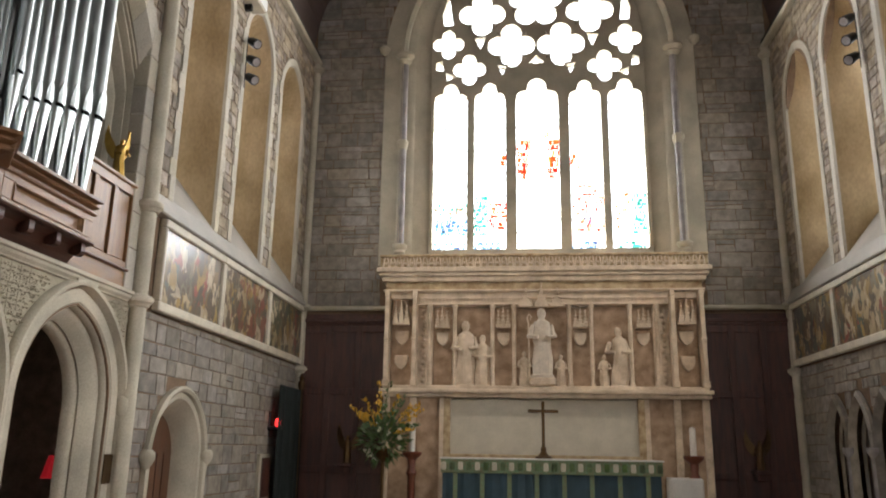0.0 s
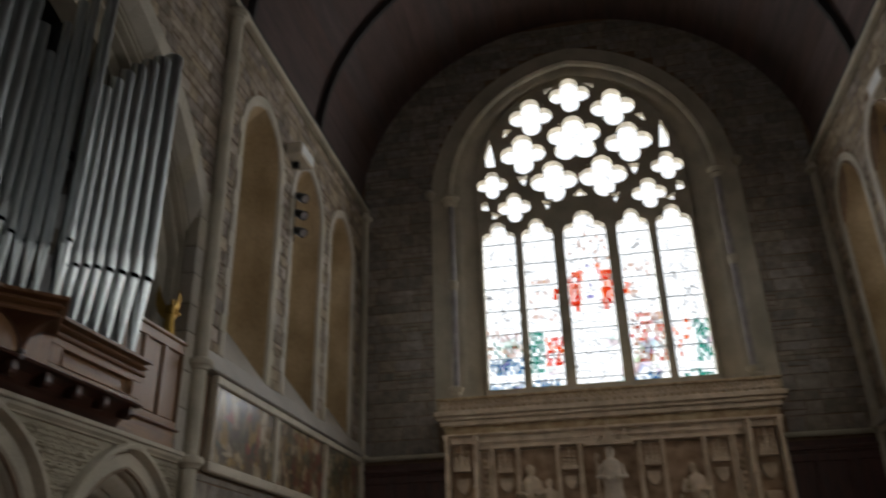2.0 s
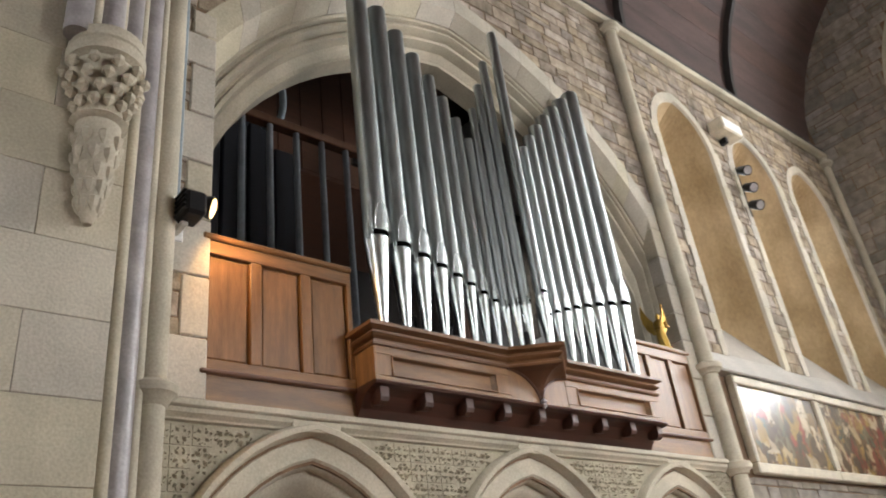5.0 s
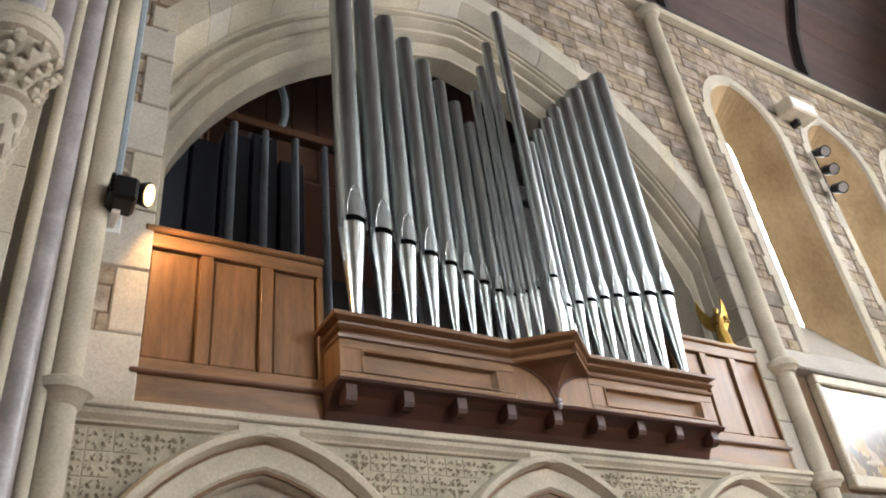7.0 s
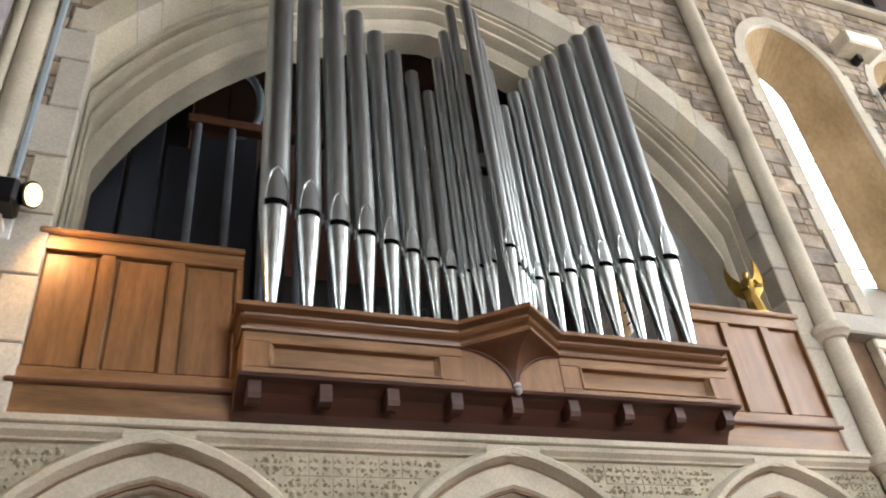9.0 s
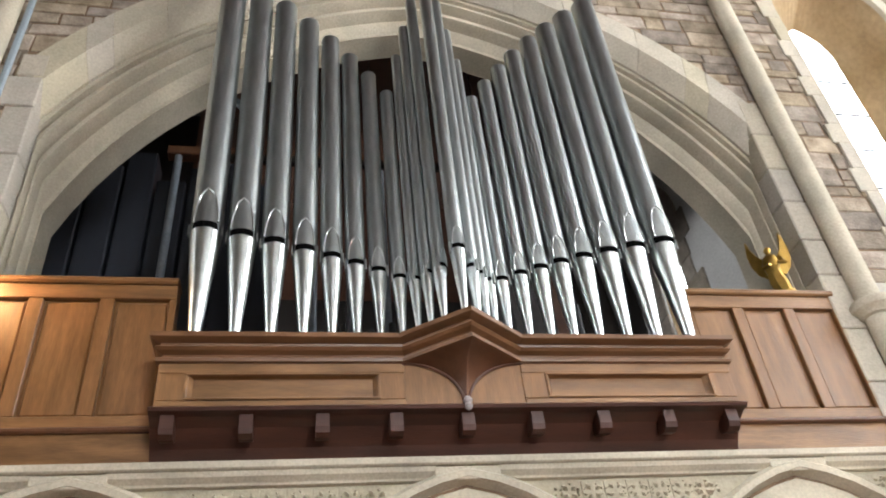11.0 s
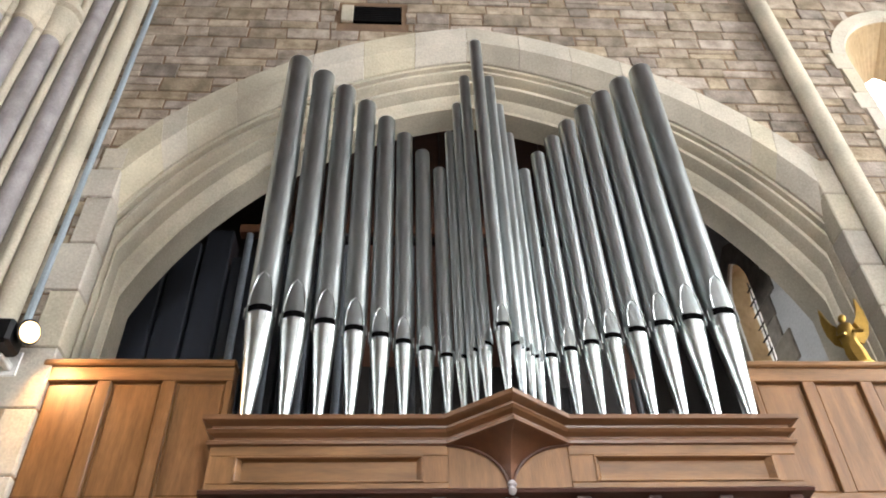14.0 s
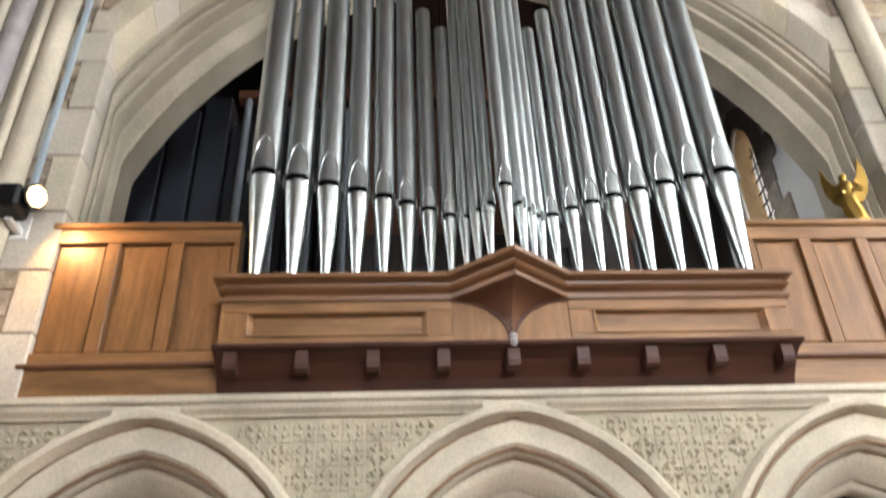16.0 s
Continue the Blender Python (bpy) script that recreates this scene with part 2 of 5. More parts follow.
def box(bm, x0, y0, z0, x1, y1, z1, bevel=0.0):
    q = bmesh.ops.create_cube(bm, size=1)["verts"]
    for v in q:
        v.co = Vector(((x0 + x1) / 2 + v.co.x * (x1 - x0), (y0 + y1) / 2 + v.co.y * (y1 - y0), (z0 + z1) / 2 + v.co.z * (z1 - z0)))
    if bevel:
        es = list({e for v in q for e in v.link_edges})
        bmesh.ops.bevel(bm, geom=es, offset=bevel, segments=1, affect="EDGES")
    return bm


def boxes(*rows, bevel=0.0):
    bm = bmesh.new()
    for r in rows:
        box(bm, *r, bevel=bevel)
    return bm


def lathe(bm, profile, at=(0, 0, 0), n=16, cap=True):
    """Turn a profile of (radius, z) round a vertical axis."""
    rings = []
    for r, z in profile:
        rings.append([bm.verts.new((at[0] + r * math.cos(2 * math.pi * i / n), at[1] + r * math.sin(2 * math.pi * i / n), at[2] + z)) for i in range(n)])
    for a, b in zip(rings, rings[1:]):
        for i in range(n):
            bm.faces.new((a[i], a[(i + 1) % n], b[(i + 1) % n], b[i]))
    if cap:
        bm.faces.new(rings[0][::-1])
        bm.faces.new(rings[-1])
    return bm


def tube(bm, pts, r, n=8):
    """A round rod through points."""
    rings = []
    for i, p in enumerate(pts):
        p = Vector(p)
        d = (Vector(pts[min(i + 1, len(pts) - 1)]) - Vector(pts[max(i - 1, 0)])).normalized()
        side = d.cross(Vector((0.31, 0.2, 0.93)))
        side = side.normalized() if side.length > 0.05 else d.cross(Vector((1, 0, 0))).normalized()
        up = d.cross(side).normalized()
        rr = r[i] if isinstance(r, (list, tuple)) else r
        rings.append([bm.verts.new(p + rr * (math.cos(2 * math.pi * k / n) * side + math.sin(2 * math.pi * k / n) * up)) for k in range(n)])
    for a, b in zip(rings, rings[1:]):
        for k in range(n):
            bm.faces.new((a[k], a[(k + 1) % n], b[(k + 1) % n], b[k]))
    bm.faces.new(rings[0][::-1])
    bm.faces.new(rings[-1])
    return bm


def slab(name, outline, holes, w0, w1, plane, material, parent=None, label="", bevel=0.0):
    """A slab of an outline with holes, between depths w0 and w1 of a plane."""
    cu = bpy.data.curves.new(name, "CURVE")
    cu.dimensions, cu.fill_mode = "2D", "BOTH"
    cu.extrude = (w1 - w0) / 2 - bevel
    cu.bevel_depth, cu.bevel_resolution = bevel, 0
    if bevel:
        cu.offset = -bevel
    for ring in (outline, *holes):
        sp = cu.splines.new("POLY")
        sp.points.add(len(ring) - 1)
        for p, (u, v) in zip(sp.points, ring):
            p.co = (u, v, 0, 1)
        sp.use_cyclic_u = True
    tmp = bpy.data.objects.new("tmp", cu)
    scene.collection.objects.link(tmp)
    me = bpy.data.meshes.new_from_object(tmp.evaluated_get(bpy.context.evaluated_depsgraph_get()))
    bpy.data.objects.remove(tmp)
    bpy.data.curves.remove(cu)
    me.name = name
    me.transform(plane @ Matrix.Translation((0, 0, (w0 + w1) / 2)))
    me.materials.clear()
    me.materials.append(material)
    return part(name, me, material, parent, label)


def rect(u0, v0, u1, v1):
    return [(u0, v0), (u1, v0), (u1, v1), (u0, v1)]


def arch(cu, c, zc, r, half, base, k=1.0, n=12):
    """A two-centred arch: f(d) gives its line, d further in, from the left foot over the apex to the right foot."""
    def f(d):
        rr, hw = r - d, half - k * d
        reach = c + hw
        zs = zc + math.sqrt(max(0.0, rr * rr - reach * reach)) if reach < rr else zc
        a0, a1 = math.atan2(zs - zc, -reach), math.acos(-c / rr) if c >= 0 else math.acos(-c / rr)
        left = [(cu + c + rr * math.cos(a0 + (a1 - a0) * i / n), zc + rr * math.sin(a0 + (a1 - a0) * i / n)) for i in range(n + 1)]
        left = [(cu - hw, base)] + left
        return left + [(2 * cu - u, v) for u, v in reversed(left[:-1])]
    return f


def pointed(cu, half, spring, apex, base, n=12):
    rise = apex - spring
    c = (rise * rise - half * half) / (2 * half)
    return arch(cu, c, spring, half + c, half, base, 1.0, n)


def sweep(f, profile, plane, lo=0, hi=None, gap=0.0):
    """Sweep a profile of (inset, depth) along an arch line."""
    bm = bmesh.new()
    lines = [f(d) for d, w in profile]
    hi = len(lines[0]) - 1 if hi is None else hi
    grid = [[bm.verts.new(plane @ Vector((ln[i][0], ln[i][1], w))) for i in range(lo, hi + 1)] for ln, (d, w) in zip(lines, profile)]
    if gap:
        for row in grid:
            if len(row) > 1:
                d0, d1 = (row[1].co - row[0].co).normalized(), (row[-2].co - row[-1].co).normalized()
                row[0].co += d0 * gap
                row[-1].co += d1 * gap
    for a, b in zip(grid, grid[1:]):
        for i in range(hi - lo):
            bm.faces.new((a[i], a[i + 1], b[i + 1], b[i]))
    for i in (0, -1):
        ends = [row[i] for row in grid]
        if len(ends) > 2:
            try:
                bm.faces.new(ends)
            except ValueError:
                pass
    bmesh.ops.recalc_face_normals(bm, faces=bm.faces)
    return bm


def stone(plane, u0, u1, v0, v1, w, rng):
    """One rough-faced block: front, chamfer and sides."""
    ch, t = 0.006, w + rng.uniform(-0.003, 0.006)
    j = lambda: rng.uniform(-0.006, 0.006)
    q = [(u0 + j(), v0 + j()), (u1 + j(), v0 + j()), (u1 + j(), v1 + j()), (u0 + j(), v1 + j())]
    mid = ((u0 + u1) / 2, (v0 + v1) / 2)
    inn = [(u + math.copysign(ch, mid[0] - u), v + math.copysign(ch, mid[1] - v)) for u, v in q]
    return [plane @ Vector((u, v, w - 0.02)) for u, v in q] + [plane @ Vector((u, v, t - 0.005)) for u, v in q] + [plane @ Vector((u, v, t)) for u, v in inn]


STONE_FACES = [(8, 9, 10, 11)] + [(i, (i + 1) % 4, 4 + (i + 1) % 4, 4 + i) for i in range(4)] + [(4 + i, 4 + (i + 1) % 4, 8 + (i + 1) % 4, 8 + i) for i in range(4)]


def masonry(parent, plane, u0, u1, v0, v1, w, keep, material, singles=0, near=None, seed=1, course=(0.09, 0.18), length=(0.15, 0.42), joint=0.011):
    """Coursed stones over a stretch of wall; keep(u, v) says where the face is free."""
    rng = random.Random(seed)
    verts, faces, made = [], [], 0
    v = v0
    while v < v1 - 0.03:
        h = min(rng.uniform(*course), v1 - v)
        u = u0 - rng.uniform(0, 0.15)
        while u < u1:
            ln = rng.uniform(*length)
            a, b = max(u, u0), min(u + ln, u1)
            rows = [(v, v + h)]
            if h > 0.14 and rng.random() < 0.22:
                cut = v + h * rng.uniform(0.4, 0.6)
                rows = [(v, cut), (cut, v + h)]
            cells = []
            todo = [(a, b, p, q, 0) for p, q in rows]
            while todo:
                c0, c1, d0, d1, level = todo.pop()
                if c1 - c0 < 0.035:
                    continue
                if all(keep(uu, vv) for uu in (c0, (c0 + c1) / 2, c1) for vv in (d0, d1)):
                    cells.append((c0, c1, d0, d1))
                elif level < 3:
                    m = (c0 + c1) / 2
                    todo += [(c0, m, d0, d1, level + 1), (m, c1, d0, d1, level + 1)]
            for c0, c1, d0, d1 in cells:
                vs = stone(plane, c0 + joint / 2, c1 - joint / 2, d0 + joint / 2, d1 - joint / 2, w, rng)
                if made < singles and (near is None or near((c0 + c1) / 2, (d0 + d1) / 2)):
                    me = bpy.data.meshes.new("stone")
                    me.from_pydata(vs, [], STONE_FACES)
                    me.materials.append(material)
                    part("stone", me, material, parent)
                    made += 1
                else:
                    o = len(verts)
                    verts += vs
                    faces += [tuple(i + o for i in fc) for fc in STONE_FACES]
            u += ln
        v += h
    if faces:
        me = bpy.data.meshes.new("stonework")
        me.from_pydata(verts, [], faces)
        me.materials.append(material)
        tagged(part("stonework", me, material, parent), "coursed rubble stones with mortar joints", kind="stuff")


def foil(cx, cz, r, lobes, turn=0.0, n=9):
    """A foiled opening: lobes round a centre, with cusps between them."""
    d = r * (0.56 if lobes == 4 else 0.60)
    lr = r - d
    pts = []
    half = math.pi / lobes + math.asin(min(1, d * math.sin(math.pi / lobes) / lr) if lr > d * math.sin(math.pi / lobes) else 1)
    half = min(half, 2.1)
    for k in range(lobes):
        a = turn + 2 * math.pi * k / lobes
        for i in range(n):
            b = a - half + 2 * half * i / (n - 1)
            pts.append((cx + d * math.cos(a) + lr * math.cos(b), cz + d * math.sin(a) + lr * math.sin(b)))
    return pts


def light_head(u0, u1, sill, spring, top):
    """A window light with a trefoiled head."""
    c, h = (u0 + u1) / 2, (u1 - u0) / 2
    right = [(u1, sill), (u1, spring)]
    for i in range(1, 6):
        a = -0.2 + 1.9 * i / 5
        right.append((c + h * 0.55 + h * 0.42 * math.cos(a), spring + (top - spring) * (0.22 + 0.26 * math.sin(a))))
    for i in range(5):
        a = -0.1 + 1.5 * i / 4
        right.append((c + h * 0.46 * math.cos(a), spring + (top - spring) * (0.62 + 0.38 * math.sin(a))))
    right.append((c, top))
    return right + [(2 * c - u, v) for u, v in reversed(right[:-1])]


# ---- floor, ceiling and the enclosing walls ----
floor = tagged(part("floor", boxes((-7.0, S - 0.4, -0.2, R + .4, E + .45, 0)), TILE), "red tiled chancel floor", "floor", kind="structure")
step = thing("altar_step", (AX, 11, 0), "stone platform of two steps under the altar", "step", kind="structure")
part("platform", boxes((W, 9.6, 0, R, E, 0.17)), PLAIN, step)
part("platform", boxes((W, 10.6, 0.17, R, E, 0.34)), PLAIN, step)
part("platform", boxes((AX - 2.9, 11.3, 0.34, AX + 2.9, E, 0.52)), PLAIN, step)

bm = bmesh.new()
lathe(bm, [(34, -2), (34, 45)], (0, 3, 0), 48, cap=False)
tagged(part("backdrop", bm, backdrop_mat), "bright overcast sky outside the windows", "sky", kind="structure")
# wagon roof: boards between curved ribs
ceil = tagged(new("ceiling"), "dark boarded wagon roof with curved timber ribs", "ceiling", kind="structure")
RAD = (R - W) / 2 + 0.1
RISE = 3.75
bm = bmesh.new()
NB = 30
for k in range(NB):
    a0, a1 = math.pi * k / NB, math.pi * (k + 1) / NB - 0.001
    for y0, y1 in ((S, 2.0), (2.0, 7.7), (7.7, E + 0.4)):
        q = [(AX + RAD * math.cos(a), y, TOP + 0.15 + RISE * math.sin(a)) for a, y in ((a0, y0), (a1, y0), (a1, y1), (a0, y1))]
        q += [(AX + (RAD + .06) * math.cos(a), y, TOP + 0.15 + (RISE + .06) * math.sin(a)) for a, y in ((a0, y0), (a1, y0), (a1, y1), (a0, y1))]
        vs = [bm.verts.new(p) for p in q]
        for fc in ((3, 2, 1, 0), (4, 5, 6, 7), (0, 1, 5, 4), (1, 2, 6, 5), (2, 3, 7, 6), (3, 0, 4, 7)):
            bm.faces.new([vs[i] for i in fc])
part("boarding", bm, ROOFWOOD, ceil)
# unseen shell over the boards, added to block sky light leaking through
bm = bmesh.new()
shell = [[bm.verts.new((AX + (RAD + .08) * math.cos(math.pi * k / NB), y, TOP + .15 + (RISE + .08) * math.sin(math.pi * k / NB))) for k in range(NB + 1)] for y in (S - .3, E + .45)]
for k in range(NB):
    bm.faces.new((shell[0][k], shell[0][k + 1], shell[1][k + 1], shell[1][k]))
part("leak_shell", bm, GLOOMWOOD, ceil)
bm = boxes((W - 1.5, S - .5, TOP + RISE + .4, R + 1.5, E + 1.0, TOP + RISE + .5))
part("roof_deck", bm, GLOOMWOOD, ceil)
bm = bmesh.new()
for yr in (-7.4, -4.8, -2.2, .4, 3.0, 5.6, 8.2, 10.8):
    for k in range(24):
        a0, a1 = math.pi * k / 24, math.pi * (k + 1) / 24
        q = []
        for rr, dy in ((0, -.04), (0, .04), (-.1, .035), (-.1, -.035)):
            for a in (a0, a1):
                q.append(bm.verts.new((AX + (RAD + rr) * math.cos(a), yr + dy, TOP + 0.15 + (RISE + rr) * math.sin(a))))
        for fc in ((2, 3, 5, 4), (0, 1, 7, 6)[::-1], (4, 5, 7, 6), (0, 1, 3, 2)):
            bm.faces.new([q[i] for i in fc])
bmesh.ops.recalc_face_normals(bm, faces=bm.faces)
part("rib", bm, GLOOMWOOD, ceil)
for x0, x1 in ((W, W + 0.16), (R - 0.16, R)):
    xa, xb = (x0, x0 + .09) if x0 < 0 else (x1 - .09, x1)
    part("wall_plate", boxes((xa, S, TOP + 0.2, xb, E, TOP + 0.30), bevel=0.015), GLOOMWOOD, ceil)
    part("stone_cornice", boxes((xa - (.0 if x0 < 0 else .03), 2.0, TOP + 0.12, xb + (.03 if x0 < 0 else .0), E, TOP + 0.195), bevel=0.02), PLAIN, ceil)

# ---- north wall: three bays ----
BIG = arch(OY, 0.57, 3.776, 3.609, 2.45, 3.08, 0.30, 14)          # organ arch
LOW = [pointed(yc, 0.87, 2.0, 3.022, 0.0, 10) for yc in (OY - 1.72, OY, OY + 1.69)]
LANC = [(8.89, 0.56), (10.54, 0.55), (12.12, 0.56)]
LSILL, LSPR, LTOP = 4.46, 7.0, 7.68
DOOR = pointed(9.0, 0.72, 1.55, 2.30, 0.0, 10)

north = thing("wall_north", (W, 5, 0), "pale limestone chancel wall of arches and coursed rubble", "wall", kind="structure")
BI = 0.185                                                         # the opening behind the outer order
holes = [BIG(BI)] + [f(0.22) for f in LOW]
slab("wall_core", rect(2.2, 0.004, 7.9, TOP + 0.2), holes, W - 0.21, W - 0.004, NORTH, MORTAR, north)
lan_holes = [pointed(y, h, LSPR, LTOP, LSILL - 0.3)(0) for y, h in LANC]
slab("wall_core", rect(7.9, 0.004, E + 0.5, TOP + 0.2), lan_holes + [DOOR(0.10)], W - 0.30, W - 0.004, NORTH, MORTAR, north)
part("wall_core", boxes((W - 0.4, S - .4, 0, W, 1.2, TOP + .2)), GREYSTONE, north)
# inner order of the organ arch
slab("inner_order", rect(2.0, 3.08, 8.2, TOP + 0.2), [BIG(0.60)], W - 0.55, W - 0.33, NORTH, PLAIN, north)


def voussoirs(f, profile, cuts, name="voussoir", mate=ASHLAR):
    for a, b in zip(cuts, cuts[1:]):
        part(name, sweep(f, profile, NORTH, a, b, 0.002), mate, north)


npt = len(BIG(0)) - 1
OUTER = [(0.0, W - 0.03), (0.0, W + 0.012), (0.19, W + 0.012), (0.30, W - 0.10), (0.30, W - 0.2)]
half_cuts = [1, 3, 4, 6, 8, 9, 11, 13]
cuts = half_cuts + [npt // 2] + [npt - c for c in reversed(half_cuts)]
voussoirs(BIG, OUTER, cuts)
MID = [(0.300, W - 0.120), (0.327, W - 0.120), (0.335, W - 0.175), (0.354, W - 0.180), (0.365, W - 0.130), (0.392, W - 0.125), (0.404, W - 0.150), (0.412, W - 0.220), (0.435, W - 0.225), (0.446, W - 0.180), (0.477, W - 0.180), (0.488, W - 0.210), (0.496, W - 0.280), (0.531, W - 0.290), (0.600, W - 0.360)]
bm = sweep(BIG, MID, NORTH)
part("arch_moulding", bm, PLAIN, north, smooth=True)
# quoins of the organ arch jambs
rng = random.Random(5)
for sgn in (-1, 1):
    z = 3.08
    k = 0
    while z < 5.75:
        h = min(rng.uniform(0.26, 0.4), 5.78 - z)
        wide = 0.06 if k % 2 else 0.17
        u0, u1 = OY + sgn * (2.45 - 0.10), OY + sgn * (2.45 + wide)
        bm = boxes((W - 0.2, min(u0, u1), z + .003, W + 0.014, max(u0, u1), z + h - .003), bevel=0.008)
        part("quoin", bm, ASHLAR, north)
        z += h
        k += 1

# hood moulds and archivolts of the lower arcade
for f in LOW:
    HOOD = [(0.0, W - 0.02), (0.0, W + 0.05), (0.02, W + 0.075), (0.05, W + 0.07), (0.062, W + 0.01), (0.068, W - 0.006), (0.082, W - 0.004), (0.088, W + 0.012), (0.19, W + 0.012), (0.225, W - 0.03), (0.24, W - 0.06), (0.235, W - 0.09), (0.262, W - 0.10), (0.285, W - 0.115), (0.335, W - 0.19), (0.345, W - 0.205), (0.335, W - 0.225), (0.355, W - 0.23), (0.385, W - 0.265), (0.388, W - 0.33)]
    part("arch_moulding", sweep(f, HOOD, NORTH), PLAIN, north, smooth=True)
# string courses
STRING = [(W - 0.01, 2.985), (W + 0.03, 2.995), (W + 0.07, 3.03), (W + 0.085, 3.05), (W + 0.085, 3.075), (W + 0.05, 3.085), (W - 0.01, 3.085)]


def run(profile, y0, y1, material, parent, name="string_course", flip=None):
    bm = bmesh.new()
    a = [bm.verts.new((x if flip is None else flip - x, y0, z)) for x, z in profile]
    b = [bm.verts.new((x if flip is None else flip - x, y1, z)) for x, z in profile]
    for i in range(len(profile) - 1):
        bm.faces.new((a[i], a[i + 1], b[i + 1], b[i]))
    bm.faces.new(a)
    bm.faces.new(b)
    bmesh.ops.recalc_face_normals(bm, faces=bm.faces)
    return part(name, bm, material, parent)


run([(W - .01, 3.02), (W + .075, 3.023), (W + .085, 3.03), (W + .085, 3.06), (W + .05, 3.07), (W - .01, 3.07)], 2.55, 7.62, PLAIN, north)
for a, b in ((2.55, OY - 1.87), (OY - 1.57, OY - .15), (OY + .15, OY + 1.54), (OY + 1.84, 7.62)):
    run([(W - .01, 2.962), (W + .028, 2.967), (W + .032, 2.977), (W + .06, 2.998), (W + .068, 3.0205)], a, b, PLAIN, north, "string_moulding")
bm = bmesh.new()
lathe(bm, [(.02, -.12), (.06, -.07), (.075, 0), (.07, .06), (.04, .1)], (W + .04, OY + 1.69 + .85, 2.02), 10)
part("hood_stop", bm, PLAIN, north, smooth=True)
for yc in (OY - 1.72, OY, OY + 1.69):
    part("apex_block", boxes((W - .01, yc - .155, 2.955, W + .064, yc + .155, 3.0195), bevel=.004), PLAIN, north)
# carved diaper in the spandrels: upright fillets with a flowering stem between each two
bm = bmesh.new()


def spandrel_free(u, v):
    return v < 2.958 and not any(abs(u - c) < 0.92 and v < 2.0 + math.sqrt(max(0, 1.06 ** 2 - (abs(u - c) + 0.19) ** 2)) + 0.02 for c in (OY - 1.72, OY, OY + 1.69))


def carved_leaf(u, v, a, ln, wd, high):
    """A raised leaf lying on the wall, pointing along the angle a."""
    c, s = math.cos(a), math.sin(a)
    top = bm.verts.new(NORTH @ Vector((u + .45 * ln * c, v + .45 * ln * s, W + high)))
    ring = [bm.verts.new(NORTH @ Vector((u + p * ln * c - q * wd * s, v + p * ln * s + q * wd * c, W - .002))) for p, q in ((0, 0), (.3, -.9), (.65, -.8), (1, 0), (.65, .8), (.3, .9))]
    for q in range(6):
        bm.faces.new((top, ring[q], ring[(q + 1) % 6]))


PITCH = 0.114
for i in range(-24, 22):
    u = OY - 0.02 + i * PITCH
    for j in range(9):
        v = 2.958 - (j + 1) * PITCH
        if all(spandrel_free(u + a, v + b) for a in (0, PITCH) for b in (0.004, PITCH - .004)):
            box(bm, W - .002, u + .003, v + .003, W + .006, u + PITCH - .003, v + PITCH - .003, bevel=.002)
        for m, n, size in ((.5, .5, 1.0), (0, .5, .55), (.5, 0, .55)):
            cu, cv = u + m * PITCH, v + n * PITCH
            if not spandrel_free(cu, cv) or not spandrel_free(cu, cv + .03):
                continue
            for k in range(4):
                a = math.pi / 4 + k * math.pi / 2 + rng.uniform(-.15, .15)
                carved_leaf(cu + .008 * math.cos(a), cv + .008 * math.sin(a), a, .046 * size, .015 * size, rng.uniform(.020, .032) * (.5 + .5 * size))
            if size == 1.0:
                for k in range(6):
                    a = k * math.pi / 3 + rng.uniform(-.3, .3)
                    carved_leaf(cu + .036 * math.cos(a), cv + .036 * math.sin(a), a + 1.4, .022, .006, .018)
tagged(part("diaper_carving", bm, DIAPER, north), "carved flower diaper in the spandrels", kind="stuff")
slab("spandrel", rect(2.2, 0.01, 7.9, 2.99), [f(0.05) for f in LOW], W - 0.02, W, NORTH, DIAPER, north)


# lancets: splayed reveals with a narrow leaded light
def lancet(parent, plane, u, half, w, light):
    f = pointed(u, half, LSPR, LTOP, LSILL - 0.3)
    depth = 0.42
    outer, inner = f(0), pointed(u + light, 0.25, LSPR - 0.05, LTOP - 0.3, LSILL + 0.3)(0)
    bm = bmesh.new()
    n = len(outer)
    a = [bm.verts.new(plane @ Vector((*p, w - 0.01))) for p in outer]
    b = [bm.verts.new(plane @ Vector((*p, w - depth))) for p in inner]
    for i in range(n):
        bm.faces.new((a[i], a[(i + 1) % n], b[(i + 1) % n], b[i]))
    part("splay", bm, PLASTER, parent, "tan limewashed window splay")
    part("arch_moulding", sweep(f, [(-0.11, w - 0.01), (-0.11, w + 0.014), (0.0, w + 0.014), (0.02, w - 0.02)], plane), ASHLAR, parent)
    # sloping sill
    bm = bmesh.new()
    q = [plane @ Vector(p) for p in ((u - half, LSILL - .3, w + .01), (u + half, LSILL - .3, w + .01), (u + light + .30, LSILL + .31, w - depth + .01), (u + light - .30, LSILL + .31, w - depth + .01))]
    vs = [bm.verts.new(p) for p in q] + [bm.verts.new(p + Vector((0, 0, -.05))) for p in q]
    for fc in ((0, 1, 2, 3), (4, 5, 1, 0), (1, 5, 6, 2), (3, 2, 6, 7), (0, 3, 7, 4)):
        bm.faces.new([vs[i] for i in fc])
    part("sill", bm, WEATHERING, parent)
    return inner


for i, (y, h) in enumerate(LANC):
    lancet(north, NORTH, y, h, W, 0.0)
# smooth weathering under the lancets, above the paintings
SLOPE = [(W - .01, 3.925), (W + .105, 3.925), (W + .115, 3.94), (W + .012, 4.155), (W - .01, 4.16)]
run(SLOPE, 7.84, E - .12, WEATHERING, north, "weathering")
